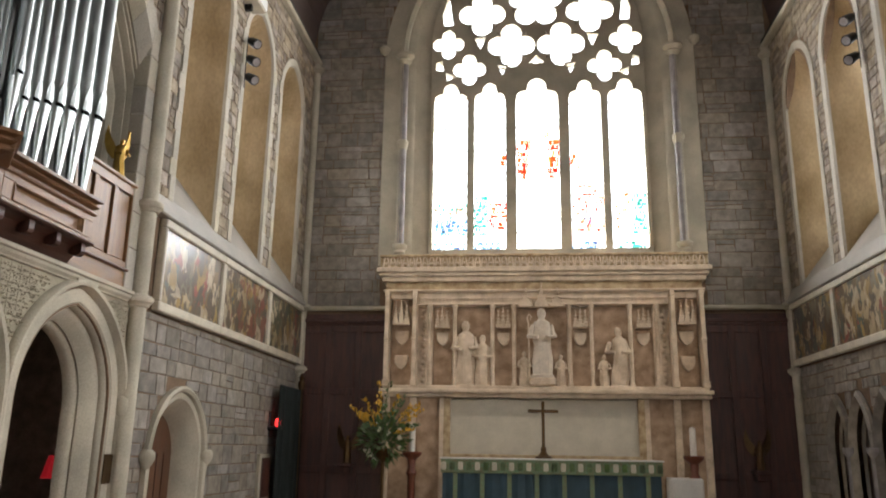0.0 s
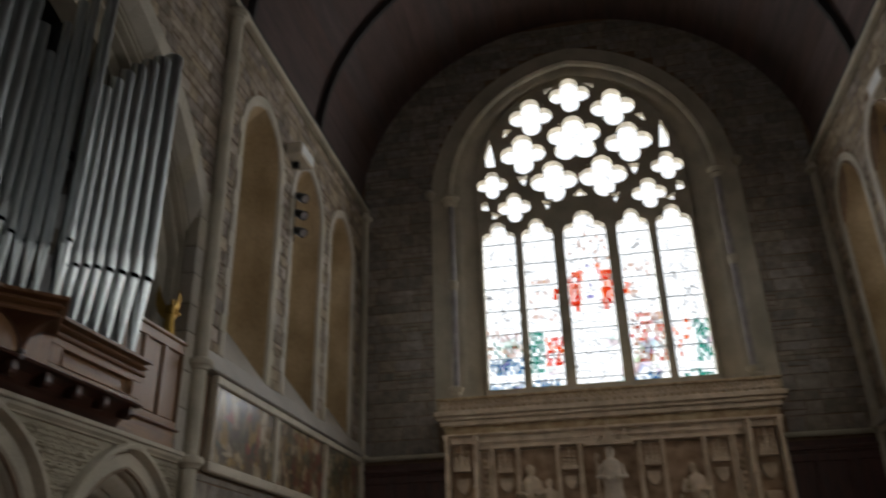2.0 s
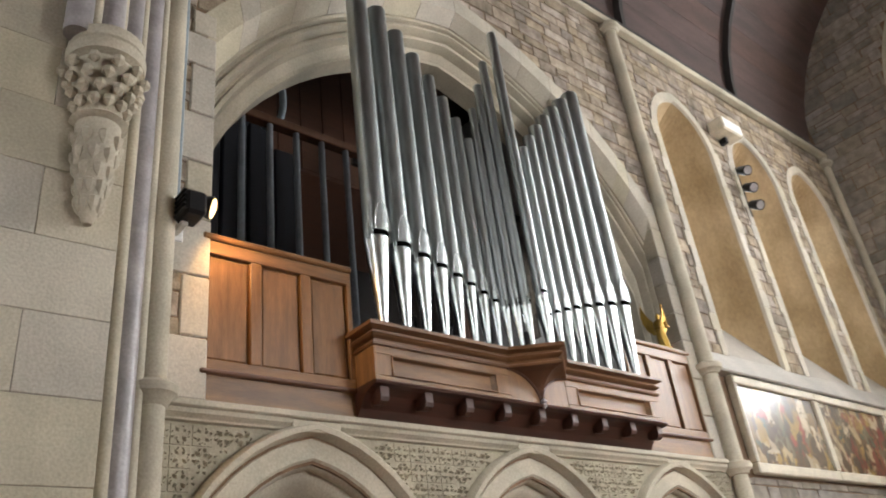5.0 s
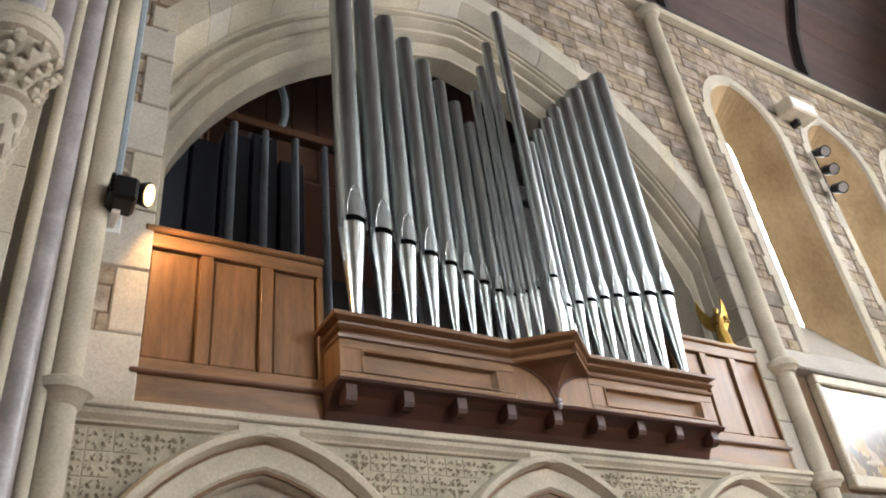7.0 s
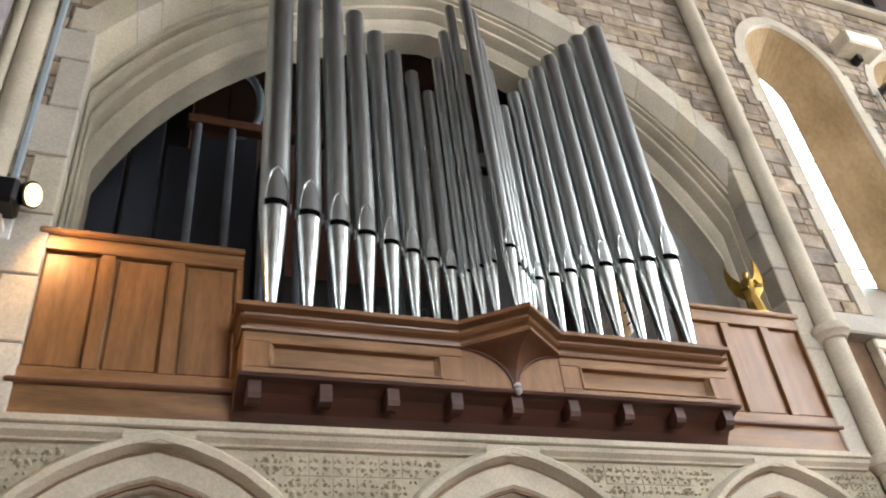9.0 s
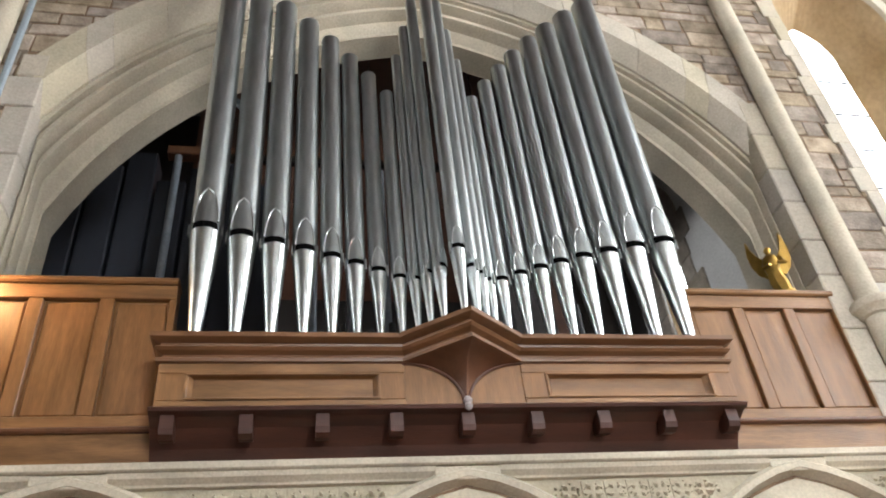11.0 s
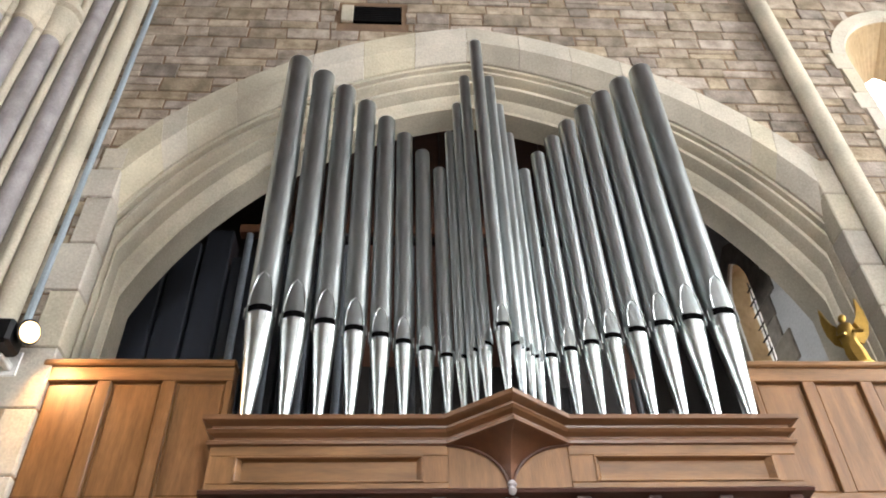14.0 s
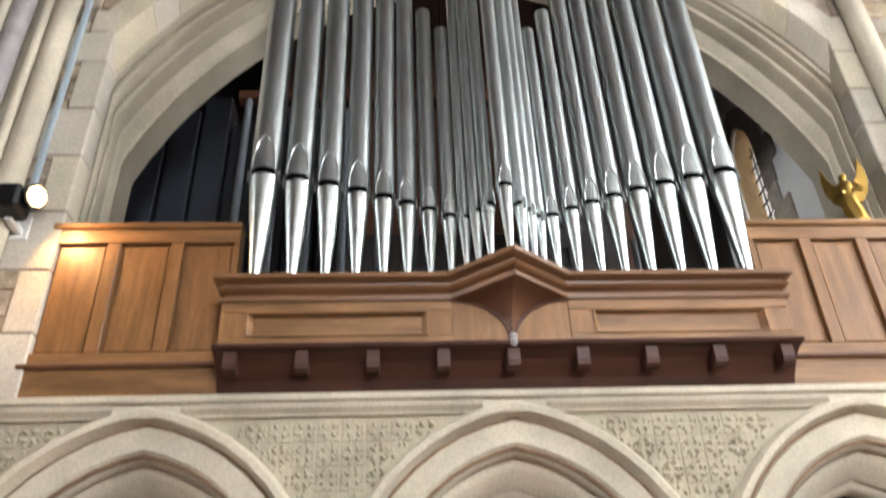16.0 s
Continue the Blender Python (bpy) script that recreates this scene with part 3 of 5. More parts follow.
for y, h in LANC:
    for sgn in (-1, 1):
        z, k = 4.17, 0
        while z < 6.9:
            hh = (.25, .2, .31, .22)[k % 4]
            a, b = h + .002, h + (.155 if k % 2 else .115)
            part("quoin", boxes((W - .02, min(y + sgn * a, y + sgn * b), z + .003, W + .017, max(y + sgn * a, y + sgn * b), z + hh - .003), bevel=.005), ASHLAR, north)
            z += hh
            k += 1

# arch infill of dressed stone over the door
part("arch_moulding", sweep(DOOR, [(0, W - .02), (0, W + .05), (.03, W + .07), (.06, W + .05), (.07, W + .01), (.13, W + .01), (.17, W - .06), (.2, W - .1), (.24, W - .2), (.27, W - .3)], NORTH), PLAIN, north, smooth=True)
for y in (9.0 - .72, 9.0 + .72):
    bm = bmesh.new()
    lathe(bm, [(.02, -.11), (.06, -.06), (.085, 0), (.08, .05), (.05, .08)], (W + .04, y, 1.56), 10)
    part("hood_stop", bm, PLAIN, north, smooth=True)


# tall wall shafts with rings
def shaft(parent, x, y, z0, z1, r, material, rings, caps=True):
    bm = bmesh.new()
    lathe(bm, [(r, z0), (r, z1)], (x, y, 0), 20)
    part("shaft", bm, material, parent, smooth=True)
    for z in rings:
        bm = bmesh.new()
        lathe(bm, [(r, -.07), (r + .02, -.06), (r + .03, -.035), (r + .055, -.02), (r + .062, 0.01), (r + .05, .035), (r + .012, .05), (r, .06)], (x, y, z), 20)
        part("shaft_ring", bm, PLAIN, parent, smooth=True)


shaft(north, W + 0.06, 7.76, 0, TOP + .15, 0.075, PLAIN, (3.0, 3.93, TOP + .05))
shaft(north, W + 0.05, E - 0.06, 0, TOP + .15, 0.06, PLAIN, (2.9, 3.92, TOP))

# ---- east wall with the great window ----
east = thing("wall_east", (AX, E, 0), "grey coursed stone east wall round the great window", "wall", kind="structure")
GLY = E + 0.30
WIN = pointed(AX, 1.86, 8.8, 10.98, 4.86, 16)
REV = pointed(AX, 2.33, 8.45, 11.1, 4.62, 16)
slab("wall_core", rect(W - .5, 0.004, R + .5, TOP + RISE + .5), [REV(0)], -(E + 0.45), -(E + 0.004), EAST, MORTAR, east)
bm = bmesh.new()
oa, ia = REV(0), WIN(0)
a = [bm.verts.new((u, E, v)) for u, v in oa]
b = [bm.verts.new((u, GLY + .02, v)) for u, v in ia]
for i in range(len(oa)):
    bm.faces.new((a[i], a[(i + 1) % len(oa)], b[(i + 1) % len(oa)], b[i]))
part("reveal", bm, PLAIN, east)
part("arch_moulding", sweep(REV, [(-.34, -E - .01), (-.34, -E + .012), (-.06, -E + .012), (-.05, -E + .07), (0.0, -E + .09), (.05, -E + .05), (.06, -E - .02), (.14, -E - .04), (.2, -E - .1)], EAST), PLAIN, east, smooth=True)
for s in (-1, 1):
    bm = bmesh.new()
    x = AX + s * 2.32
    lathe(bm, [(.07, 4.88), (.07, 8.28)], (x, E - .02, 0), 16)
    part("shaft", bm, MARBLE, east, "grey marble window shaft", smooth=True)
    for z, k in ((4.88, 1.0), (6.73, .8), (8.38, 1.3)):
        bm = bmesh.new()
        lathe(bm, [(.07, -.09 * k), (.10 * k, -.05), (.09, -.01), (.13 * k, .04), (.13 * k, .08), (.08, .10)], (x, E - .02, z), 16)
        part("shaft_ring", bm, PLAIN, east, smooth=True)
    bm = bmesh.new()
    lathe(bm, [(.02, -.1), (.08, -.04), (.1, .03), (.04, .09)], (AX + s * 2.68, E - .05, 8.55), 10)
    part("hood_stop", bm, PLAIN, east, smooth=True)
# tracery and lights
edges = [(-1.83, -1.20), (-1.12, -0.53), (-0.39, 0.39), (0.53, 1.12), (1.20, 1.83)]
holes = [light_head(AX + a + .02, AX + b - .02, 4.95, 7.62, 8.0 if a != -.39 else 8.06) for a, b in edges]
for s in (-1, 1):
    holes += [foil(AX + s * 1.57, 8.78, .285, 4), foil(AX + s * 1.19, 8.27, .30, 4), foil(AX + s * .44, 8.72, .425, 4), foil(AX + s * .965, 9.36, .425, 4), foil(AX + s * .765, 10.15, .41, 4)]
    tri = lambda cx, cz, pts: [(AX + s * (cx + dx), cz + dz) for dx, dz in pts]
    holes += [tri(1.62, 9.36, [(-.13, -.2), (.03, -.2), (.07, .02), (-.05, .42)]),
              tri(1.73, 8.36, [(-.07, -.10), (.07, -.08), (.06, .06), (-.05, .1)]),
              tri(.60, 8.27, [(-.12, .09), (.10, .09), (.0, -.12)]),
              tri(0.99, 8.79, [(-.1, .12), (.12, .1), (.0, -.12)]),
              tri(1.25, 9.83, [(-.12, .1), (.08, -.1), (.04, .12)]),
              tri(.39, 10.72, [(-.14, .06), (.08, -.10), (.08, .02)]),
              tri(1.52, 8.13, [(-.12, .02), (.06, -.06), (.1, .1)])]
holes += [foil(AX, 9.57, .50, 5, math.pi / 2), foil(AX, 10.54, .385, 4), [(AX - .14, 8.36), (AX + .14, 8.36), (AX, 8.52)]]
for cx, cz, r, n, turn in ((.44, 8.72, .41, 4, 0), (.96, 9.36, .41, 4, 0), (.76, 10.15, .40, 4, 0), (0, 9.57, .50, 5, math.pi / 2)):
    for s in ((-1, 1) if cx else (1,)):
        for k in range(n):
            a = turn + (k + .5) * 2 * math.pi / n
            px, pz = AX + s * cx + .86 * r * math.cos(a), cz + .86 * r * math.sin(a)
            holes.append([(px + .032 * math.cos(a + q), pz + .032 * math.sin(a + q)) for q in (0, 2.1, 4.2)])
window = thing("window_1", (AX, GLY, 4.9), "five-light stained glass east window with foiled stone tracery", "window", kind="structure")
slab("tracery", WIN(-0.01), holes, -(GLY + .12), -(GLY - .06), EAST, PLAIN, window, "cream stone tracery and mullions")


def stained(name, strong):
    """Mostly clear leaded glass with scattered coloured quarries and lead lines."""
    m = bpy.data.materials.new(name)
    m.use_nodes = True
    n, l = m.node_tree.nodes, m.node_tree.links
    n.clear()
    out = n.new("ShaderNodeOutputMaterial")
    tr = n.new("ShaderNodeBsdfTransparent")
    geo = n.new("ShaderNodeNewGeometry")
    v1 = n.new("ShaderNodeTexVoronoi")
    v1.inputs["Scale"].default_value = 7.0
    ve = n.new("ShaderNodeTexVoronoi")
    ve.feature = "DISTANCE_TO_EDGE"
    ve.inputs["Scale"].default_value = 7.0
    l.new(geo.outputs["Position"], v1.inputs["Vector"])
    l.new(geo.outputs["Position"], ve.inputs["Vector"])
    hs = n.new("ShaderNodeHueSaturation")
    hs.inputs["Saturation"].default_value, hs.inputs["Value"].default_value = 1.4, 0.45
    l.new(v1.outputs["Color"], hs.inputs["Color"])
    no = n.new("ShaderNodeTexNoise")
    no.inputs["Scale"].default_value = 2.2
    l.new(geo.outputs["Position"], no.inputs["Vector"])
    sepa = n.new("ShaderNodeSeparateXYZ")
    l.new(geo.outputs["Position"], sepa.inputs[0])
    band = n.new("ShaderNodeMapRange")
    band.inputs["From Min"].default_value, band.inputs["From Max"].default_value = 6.2, 5.0
    l.new(sepa.outputs["Z"], band.inputs["Value"])
    mul = n.new("ShaderNodeMath")
    mul.operation = "MULTIPLY"
    l.new(band.outputs[0], mul.inputs[0])
    ramp = n.new("ShaderNodeValToRGB")
    ramp.color_ramp.elements[0].position, ramp.color_ramp.elements[1].position = 0.52, 0.64
    l.new(no.outputs[0], ramp.inputs[0])
    l.new(ramp.outputs[0], mul.inputs[1])
    mix = n.new("ShaderNodeMix")
    mix.data_type = "RGBA"
    mix.inputs[6].default_value = (0.96, 0.97, 0.97, 1)
    l.new(mul.outputs[0], mix.inputs["Factor"])
    l.new(hs.outputs[0], mix.inputs[7])
    lead = n.new("ShaderNodeValToRGB")
    lead.color_ramp.elements[0].position, lead.color_ramp.elements[0].color = 0.014, (0.08, 0.08, 0.08, 1)
    lead.color_ramp.elements[1].position, lead.color_ramp.elements[1].color = 0.045, (1, 1, 1, 1)
    l.new(ve.outputs["Distance"], lead.inputs[0])
    mm = n.new("ShaderNodeMix")
    mm.data_type, mm.blend_type = "RGBA", "MULTIPLY"
    mm.inputs["Factor"].default_value = strong
    l.new(mix.outputs[2], mm.inputs[6])
    l.new(lead.outputs[0], mm.inputs[7])
    l.new(mm.outputs[2], tr.inputs["Color"])
    l.new(tr.outputs[0], out.inputs["Surface"])
    return m


def tint(name, colour):
    m = bpy.data.materials.new(name)
    m.use_nodes = True
    n, l = m.node_tree.nodes, m.node_tree.links
    n.clear()
    out, tr = n.new("ShaderNodeOutputMaterial"), n.new("ShaderNodeBsdfTransparent")
    tr.inputs["Color"].default_value = (*colour, 1)
    l.new(tr.outputs[0], out.inputs["Surface"])
    return m


GLASS = stained("stained_leaded_glass", 0.9)
CLEAR = stained("clear_leaded_glass", 0.6)
ORANGE, PALEROSE, VIOLET = tint("orange_glass", (0.8, 0.15, 0.03)), tint("pale_rose_glass", (0.5, 0.30, 0.22)), tint("violet_glass", (0.25, 0.22, 0.45))
RUBY, TEAL, BLUE = tint("ruby_glass", (0.65, 0.03, 0.018)), tint("teal_glass", (0.045, 0.24, 0.19)), tint("pale_blue_glass", (0.10, 0.22, 0.36))


def pane(name, ring, w, plane, material, parent, label=""):
    bm = bmesh.new()
    vs = [bm.verts.new(plane @ Vector((u, v, w))) for u, v in ring]
    bm.faces.new(vs)
    ob = part(name, bm, material, parent, label)
    ob.visible_shadow = False
    return ob


for a, b in edges:
    pane("pane", rect(AX + a, 4.86, AX + b, 8.2), -(GLY + .03), EAST, GLASS, window)
head = [p for p in WIN(0)[1:-1]]
pane("pane", [(AX - 1.8, 8.21), (AX + 1.8, 8.21)] + [p for p in reversed(head) if p[1] > 8.3], -(GLY + .03), EAST, CLEAR, window)
rng = random.Random(11)
# ruby wings of the centre light, coloured quarries low down, each in its own lead
def quarries(lo, hi, v0, v1, mate, share, du=.052, dv=.085):
    for j in range(int((v1 - v0) / dv)):
        for i in range(int((hi - lo) / du)):
            if rng.random() < 1.35 * share:
                u, v = AX + lo + (i + .5 + .2 * rng.uniform(-1, 1) + .5 * (j % 2)) * du, v0 + (j + .5) * dv
                a, b, c, d = (rng.uniform(.44, .5) for _ in range(4))
                pane("quarry", [(u - a * du, v - c * dv), (u + b * du, v - d * dv), (u + a * du, v + d * dv), (u - b * du, v + c * dv)], -(GLY + .02), EAST, mate, window)


for s in (-1, 1):
    for v0, v1, u0, u1 in ((6.2, 6.6, .20, .28), (6.3, 7.02, .17, .36), (6.75, 7.08, .12, .2), (6.45, 6.75, .56, .64)):
        for mate, share in ((RUBY, .45), (ORANGE, .5)):
            quarries(min(s * u0, s * u1), max(s * u0, s * u1), v0, v1, mate, share, .036, .105)
for lo, hi, v0, v1, mate, share in ((-1.78, -1.22, 5.2, 5.5, BLUE, .5), (-1.78, -1.22, 5.5, 5.85, TEAL, .16), (-1.1, -.84, 5.2, 5.95, TEAL, .55), (-.84, -.52, 5.3, 5.85, RUBY, .35), (-.84, -.52, 5.3, 5.85, ORANGE, .3),
                                    (.56, 1.1, 5.25, 6.1, RUBY, .10), (.6, 1.1, 5.25, 6.1, PALEROSE, .3), (1.25, 1.55, 5.3, 5.95, ORANGE, .16), (1.56, 1.8, 5.2, 5.9, TEAL, .45),
                                    (-.1, .1, 6.35, 7.1, VIOLET, .1), (-.36, .36, 7.1, 7.75, PALEROSE, .06), (-1.8, -1.2, 5.5, 6.0, PALEROSE, .15), (-1.1, -.5, 6.0, 6.9, PALEROSE, .07), (.55, 1.1, 6.3, 7.0, PALEROSE, .07),
                                    (-1.8, -1.22, 4.95, 5.12, BLUE, .3), (-1.1, -.55, 4.95, 5.12, BLUE, .3), (.55, 1.1, 4.95, 5.12, BLUE, .3), (1.22, 1.8, 4.95, 5.12, TEAL, .2)):
    quarries(lo, hi, v0, v1, mate, share, .045, .07)
# saddle bars
for a, b in edges:
    for k in range(7):
        z = 5.05 + k * .42
        part("saddle_bar", boxes((AX + a, GLY - .01, z, AX + b, GLY + .002, z + .012)), IRON, window)
for i, (y, h) in enumerate(LANC):
    for plane, w, nm in ((NORTH, W, "window_north"), (SOUTH, -R, "window_south")):
        u = y if plane is NORTH else -y
        win = thing(nm, (w if plane is NORTH else -w, y, 5), "narrow leaded lancet light in a deep splay", "window", "lancet windows", kind="structure")
        pane("pane", pointed(u, .25, LSPR - .05, LTOP - .3, LSILL + .3)(0), w - .43, plane, CLEAR, win)
        for k in range(5):
            z = 4.95 + k * .42
            q = plane @ Vector((u - .245, z, w - .41))
            p = plane @ Vector((u + .245, z + .012, w - .42))
            part("saddle_bar", boxes((min(q.x, p.x), min(q.y, p.y), z, max(q.x, p.x), max(q.y, p.y), z + .014)), IRON, win)

# ---- south wall ----
south = thing("wall_south", (R, 5, 0), "limestone chancel wall with lancets over a blind arcade", "wall", kind="structure")
shol = [pointed(-y, h, LSPR - .25, LTOP, LSILL - .3)(0) for y, h in LANC]
whol = [pointed(-y, .75, 4.6, 5.7, 2.2)(0) for y in (7.0, 4.9)]
slab("wall_core", rect(-(E + .5), 0.004, -2.0, TOP + .2), shol + whol + [pointed(-(11.85 - .72 * k), .34, 1.80, 2.44, 0.34, 8)(0) for k in range(5)], -R - .35, -R - .004, SOUTH, MORTAR, south)
part("wall_core", boxes((R, S - .4, 0, R + .4, 2.0, TOP + .2)), GREYSTONE, south)
for y, h in LANC:
    lancet(south, SOUTH, -y, h, -R, 0.0)
# two unseen windows, added as openings for the south lamps
for y in (7.0, 4.9):
    part("arch_moulding", sweep(pointed(-y, .75, 4.6, 5.7, 2.2), [(-.12, -R - .01), (-.12, -R + .014), (0, -R + .014), (.03, -R - .3)], SOUTH), ASHLAR, south)
    wn2 = thing("window_south", (R, y, 5), "tall plain leaded window, unseen, added to light the organ", "window", kind="structure")
    pane("pane", pointed(-y, .74, 4.6, 5.7, 2.2)(0), -R - .25, SOUTH, CLEAR, wn2)
    part("mullion", boxes((R + .2, y - .05, 2.2, R + .3, y + .05, 5.6), bevel=.01), PLAIN, wn2)
run(STRING, 2.5, 7.7, PLAIN, south, flip=R + W)
run(SLOPE, 7.84, E - .12, WEATHERING, south, "weathering", flip=R + W)
shaft(south, R - .05, E - .06, 0, TOP + .15, .06, PLAIN, (2.9, 3.92, TOP))
shaft(south, R - .06, 7.76, 0, TOP + .15, .075, PLAIN, (3.0, 3.93, TOP + .05))
# blind arcade
part("recess_back", boxes((R + .11, 8.4, .1, R + .34, 13.0, 2.7)), GREYSTONE, south, "grey stone slabs at the back of the arcade")
for k in range(5):
    f = pointed(-(11.85 - .72 * k), .34, 1.80, 2.44, 0.34, 8)
    part("arch_moulding", sweep(f, [(.0, -R - .24), (.0, -R - .02), (-.03, -R + .02), (-.02, -R + .06), (.02, -R + .085), (.05, -R + .06), (.08, -R + .03), (.10, -R + .012)], SOUTH), GREYSTONE, south, smooth=True)
    f2 = pointed(-(11.85 - .72 * k), .26, 1.76, 2.30, 0.34, 8)
    part("arch_moulding", sweep(f2, [(.0, -R - .12), (.0, -R - .07), (.03, -R - .04), (.085, -R - .06)], SOUTH), GREYSTONE, south, smooth=True)
    bm = bmesh.new()
    lathe(bm, [(.05, .34), (.05, 1.66), (.09, 1.72), (.09, 1.78)], (R - .06, 11.85 - .72 * k - .36, 0), 10)
    part("colonnette", bm, MARBLE, south, smooth=True)

# unseen west end wall, added to close the room, with a made-up window
west = thing("wall_west", (AX, S, 0), "plain pale stone end wall, unseen, added to close the nave", "wall", kind="structure")
slab("wall_core", rect(W - .5, 0, R + .5, TOP + RISE + .5), [pointed(AX, 1.8, 7, 9.6, 3.4)(0)], -(S), -(S - .4), EAST, SPLAY, west)

# organ chamber and aisle behind the north wall
cham = thing("wall_organ_chamber", (-6.5, 5, 0), "organ chamber walls, whitewashed by the window, elsewhere gloom painted black", "wall", kind="structure")
CE = 8.35
slab("wall_core", rect(-7.0, 3.1, W - .62, 9.2), [pointed(-6.0, .26, 6.8, 7.25, 5.6)(0)], -(CE + .3), -CE, EAST, WHITEWASH, cham)
# near-black walls, roof and floor: the chamber's gloom put into their colour
slab("wall_core", rect(1.6, 0, CE, 9.2), [], -7.0, -6.8, NORTH, GLOOMWOOD, cham)
# the opening is made up and hidden, to let the chamber lamp in
slab("wall_core", rect(-6.8, 0, W - .62, 9.2), [rect(-6.3, 4.6, -5.3, 6.0)], -1.8, -1.5, EAST, GLOOMWOOD, cham)
part("wall_core", boxes((-7.0, 1.5, 9.2, W - .3, CE + .3, 9.3)), GLOOMWOOD, cham)
part("floor", boxes((-7.0, 1.5, 3.0, W - .62, CE, 3.1)), GLOOMWOOD, cham)
part("wall_core", boxes((-7.0, CE, 0, W - .62, CE + .2, 3.0)), GREYSTONE, cham)
cw = thing("window_organ_chamber", (-5.95, CE, 5.3), "small pointed leaded window with a dark stone surround", "window", kind="structure")
pane("pane", pointed(-6.0, .26, 6.8, 7.25, 5.6)(0), -(CE + .2), EAST, CLEAR, cw)
part("reveal", sweep(pointed(-6.0, .26, 6.8, 7.25, 5.6), [(-.005, -CE + .006), (.03, -CE - .21)], EAST), PLASTER, cw, "tan plastered reveal")
for k, (wide, z0, z1) in enumerate(((.20, 5.3, 5.62), (.36, 5.62, 5.95), (.22, 5.95, 6.2), (.24, 6.2, 6.42), (.36, 6.42, 6.75), (.24, 6.75, 6.95))):
    for sgn in (-1, 1):
        a, b = -6.0 + sgn * .262, -6.0 + sgn * (.262 + wide)
        part("surround_stone", boxes((min(a, b), CE - .022, z0 + .002, max(a, b), CE + .02, z1 - .002), bevel=.008), GREYSTONE, cw)
part("surround_head", sweep(pointed(-6.0, .26, 6.8, 7.25, 6.7), [(-.24, -CE - .01), (-.24, -CE + .024), (-.006, -CE + .024), (.0, -CE - .02)], EAST), GREYSTONE, cw)
for k in range(9):
    z = 5.72 + .16 * k
    part("glazing_bar", boxes((-6.26, CE + .18, z, -5.74, CE + .195, z + .012)), IRON, cw)
for k in (-1, 0, 1):
    part("glazing_bar", boxes((-6.0 + .13 * k - .005, CE + .182, 5.6, -6.0 + .13 * k + .005, CE + .193, 7.1)), IRON, cw)

# ---- organ ----
organ = thing("organ", (W, OY, 3.09), "pipe organ with silvered pipes over a varnished oak case", "organ")
FX, Y0, Y1 = -2.945, OY - 1.395, OY + 1.395


def prow(bm, zs):
    """Solid slices of the case plan: flat front with a pointed prow; zs rows of (z, outset)."""
    rings = []
    for z, o in zs:
        pts = [(W - .12, Y0 - o), (FX + o, Y0 - o), (FX + o, OY - .285 - o * .4), (FX + .232 + o * 1.3, OY), (FX + o, OY + .285 + o * .4), (FX + o, Y1 + o), (W - .12, Y1 + o)]
        rings.append([bm.verts.new((x, y, z)) for x, y in pts])
    for a, b in zip(rings, rings[1:]):
        for i in range(7):
            bm.faces.new((a[i], a[(i + 1) % 7], b[(i + 1) % 7], b[i]))
    bm.faces.new(rings[0][::-1])
    bm.faces.new(rings[-1])
    return bm


part("cornice", prow(bmesh.new(), [(3.475, .0), (3.478, .018), (3.492, .022), (3.500, .014), (3.503, -.006), (3.522, -.006), (3.535, .020), (3.548, .032), (3.556, .024), (3.560, .004), (3.576, .008), (3.588, .045), (3.592, .052), (3.615, .052)]), OAK_C, organ, "moulded oak cornice with a pointed prow")
# case front: rails, stiles, recessed panels
part("case_body", boxes((W - .12, Y0 + .01, 3.245, FX - .045, Y1 - .01, 3.48)), OAK_H, organ)
for s in (-1, 1):
    a0, a1 = (Y0, OY - .285) if s < 0 else (OY + .285, Y1)
    part("rail", boxes((FX - .05, a0, 3.425, FX, a1, 3.478), bevel=.004), OAK_H, organ)
    part("rail", boxes((FX - .05, a0, 3.245, FX, a1, 3.29), bevel=.004), OAK_H, organ)
    for p, q in ((a0, a0 + .13), (a1 - .13, a1)):
        part("stile", boxes((FX - .05, p, 3.29, FX - .001, q, 3.425), bevel=.003), OAK, organ)
    bm = bmesh.new()
    n0 = [bm.verts.new((FX - .002, *p)) for p in ((a0 + .13, 3.29), (a1 - .13, 3.29), (a1 - .13, 3.425), (a0 + .13, 3.425))]
    n1 = [bm.verts.new((FX - .034, *p)) for p in ((a0 + .15, 3.305), (a1 - .15, 3.305), (a1 - .15, 3.41), (a0 + .15, 3.41))]
    for i in range(4):
        bm.faces.new((n0[i], n0[(i + 1) % 4], n1[(i + 1) % 4], n1[i]))
    bm.faces.new(n1)
    part("panel", bm, OAK_H, organ)
    for p, q, r0, r1 in ((a0 + .118, a1 - .118, 3.413, 3.424), (a0 + .118, a1 - .118, 3.291, 3.302), (a0 + .118, a0 + .131, 3.302, 3.413), (a1 - .131, a1 - .118, 3.302, 3.413)):
        part("bead", boxes((FX - .01, p, r0, FX + .007, q, r1), bevel=.003), OAK_H, organ)
    part("side_panel", boxes((W - .1, (Y0 - .004) if s < 0 else Y1 - .01, 3.245, FX - .002, (Y0 + .01) if s < 0 else Y1 + .004, 3.48)), OAK, organ)
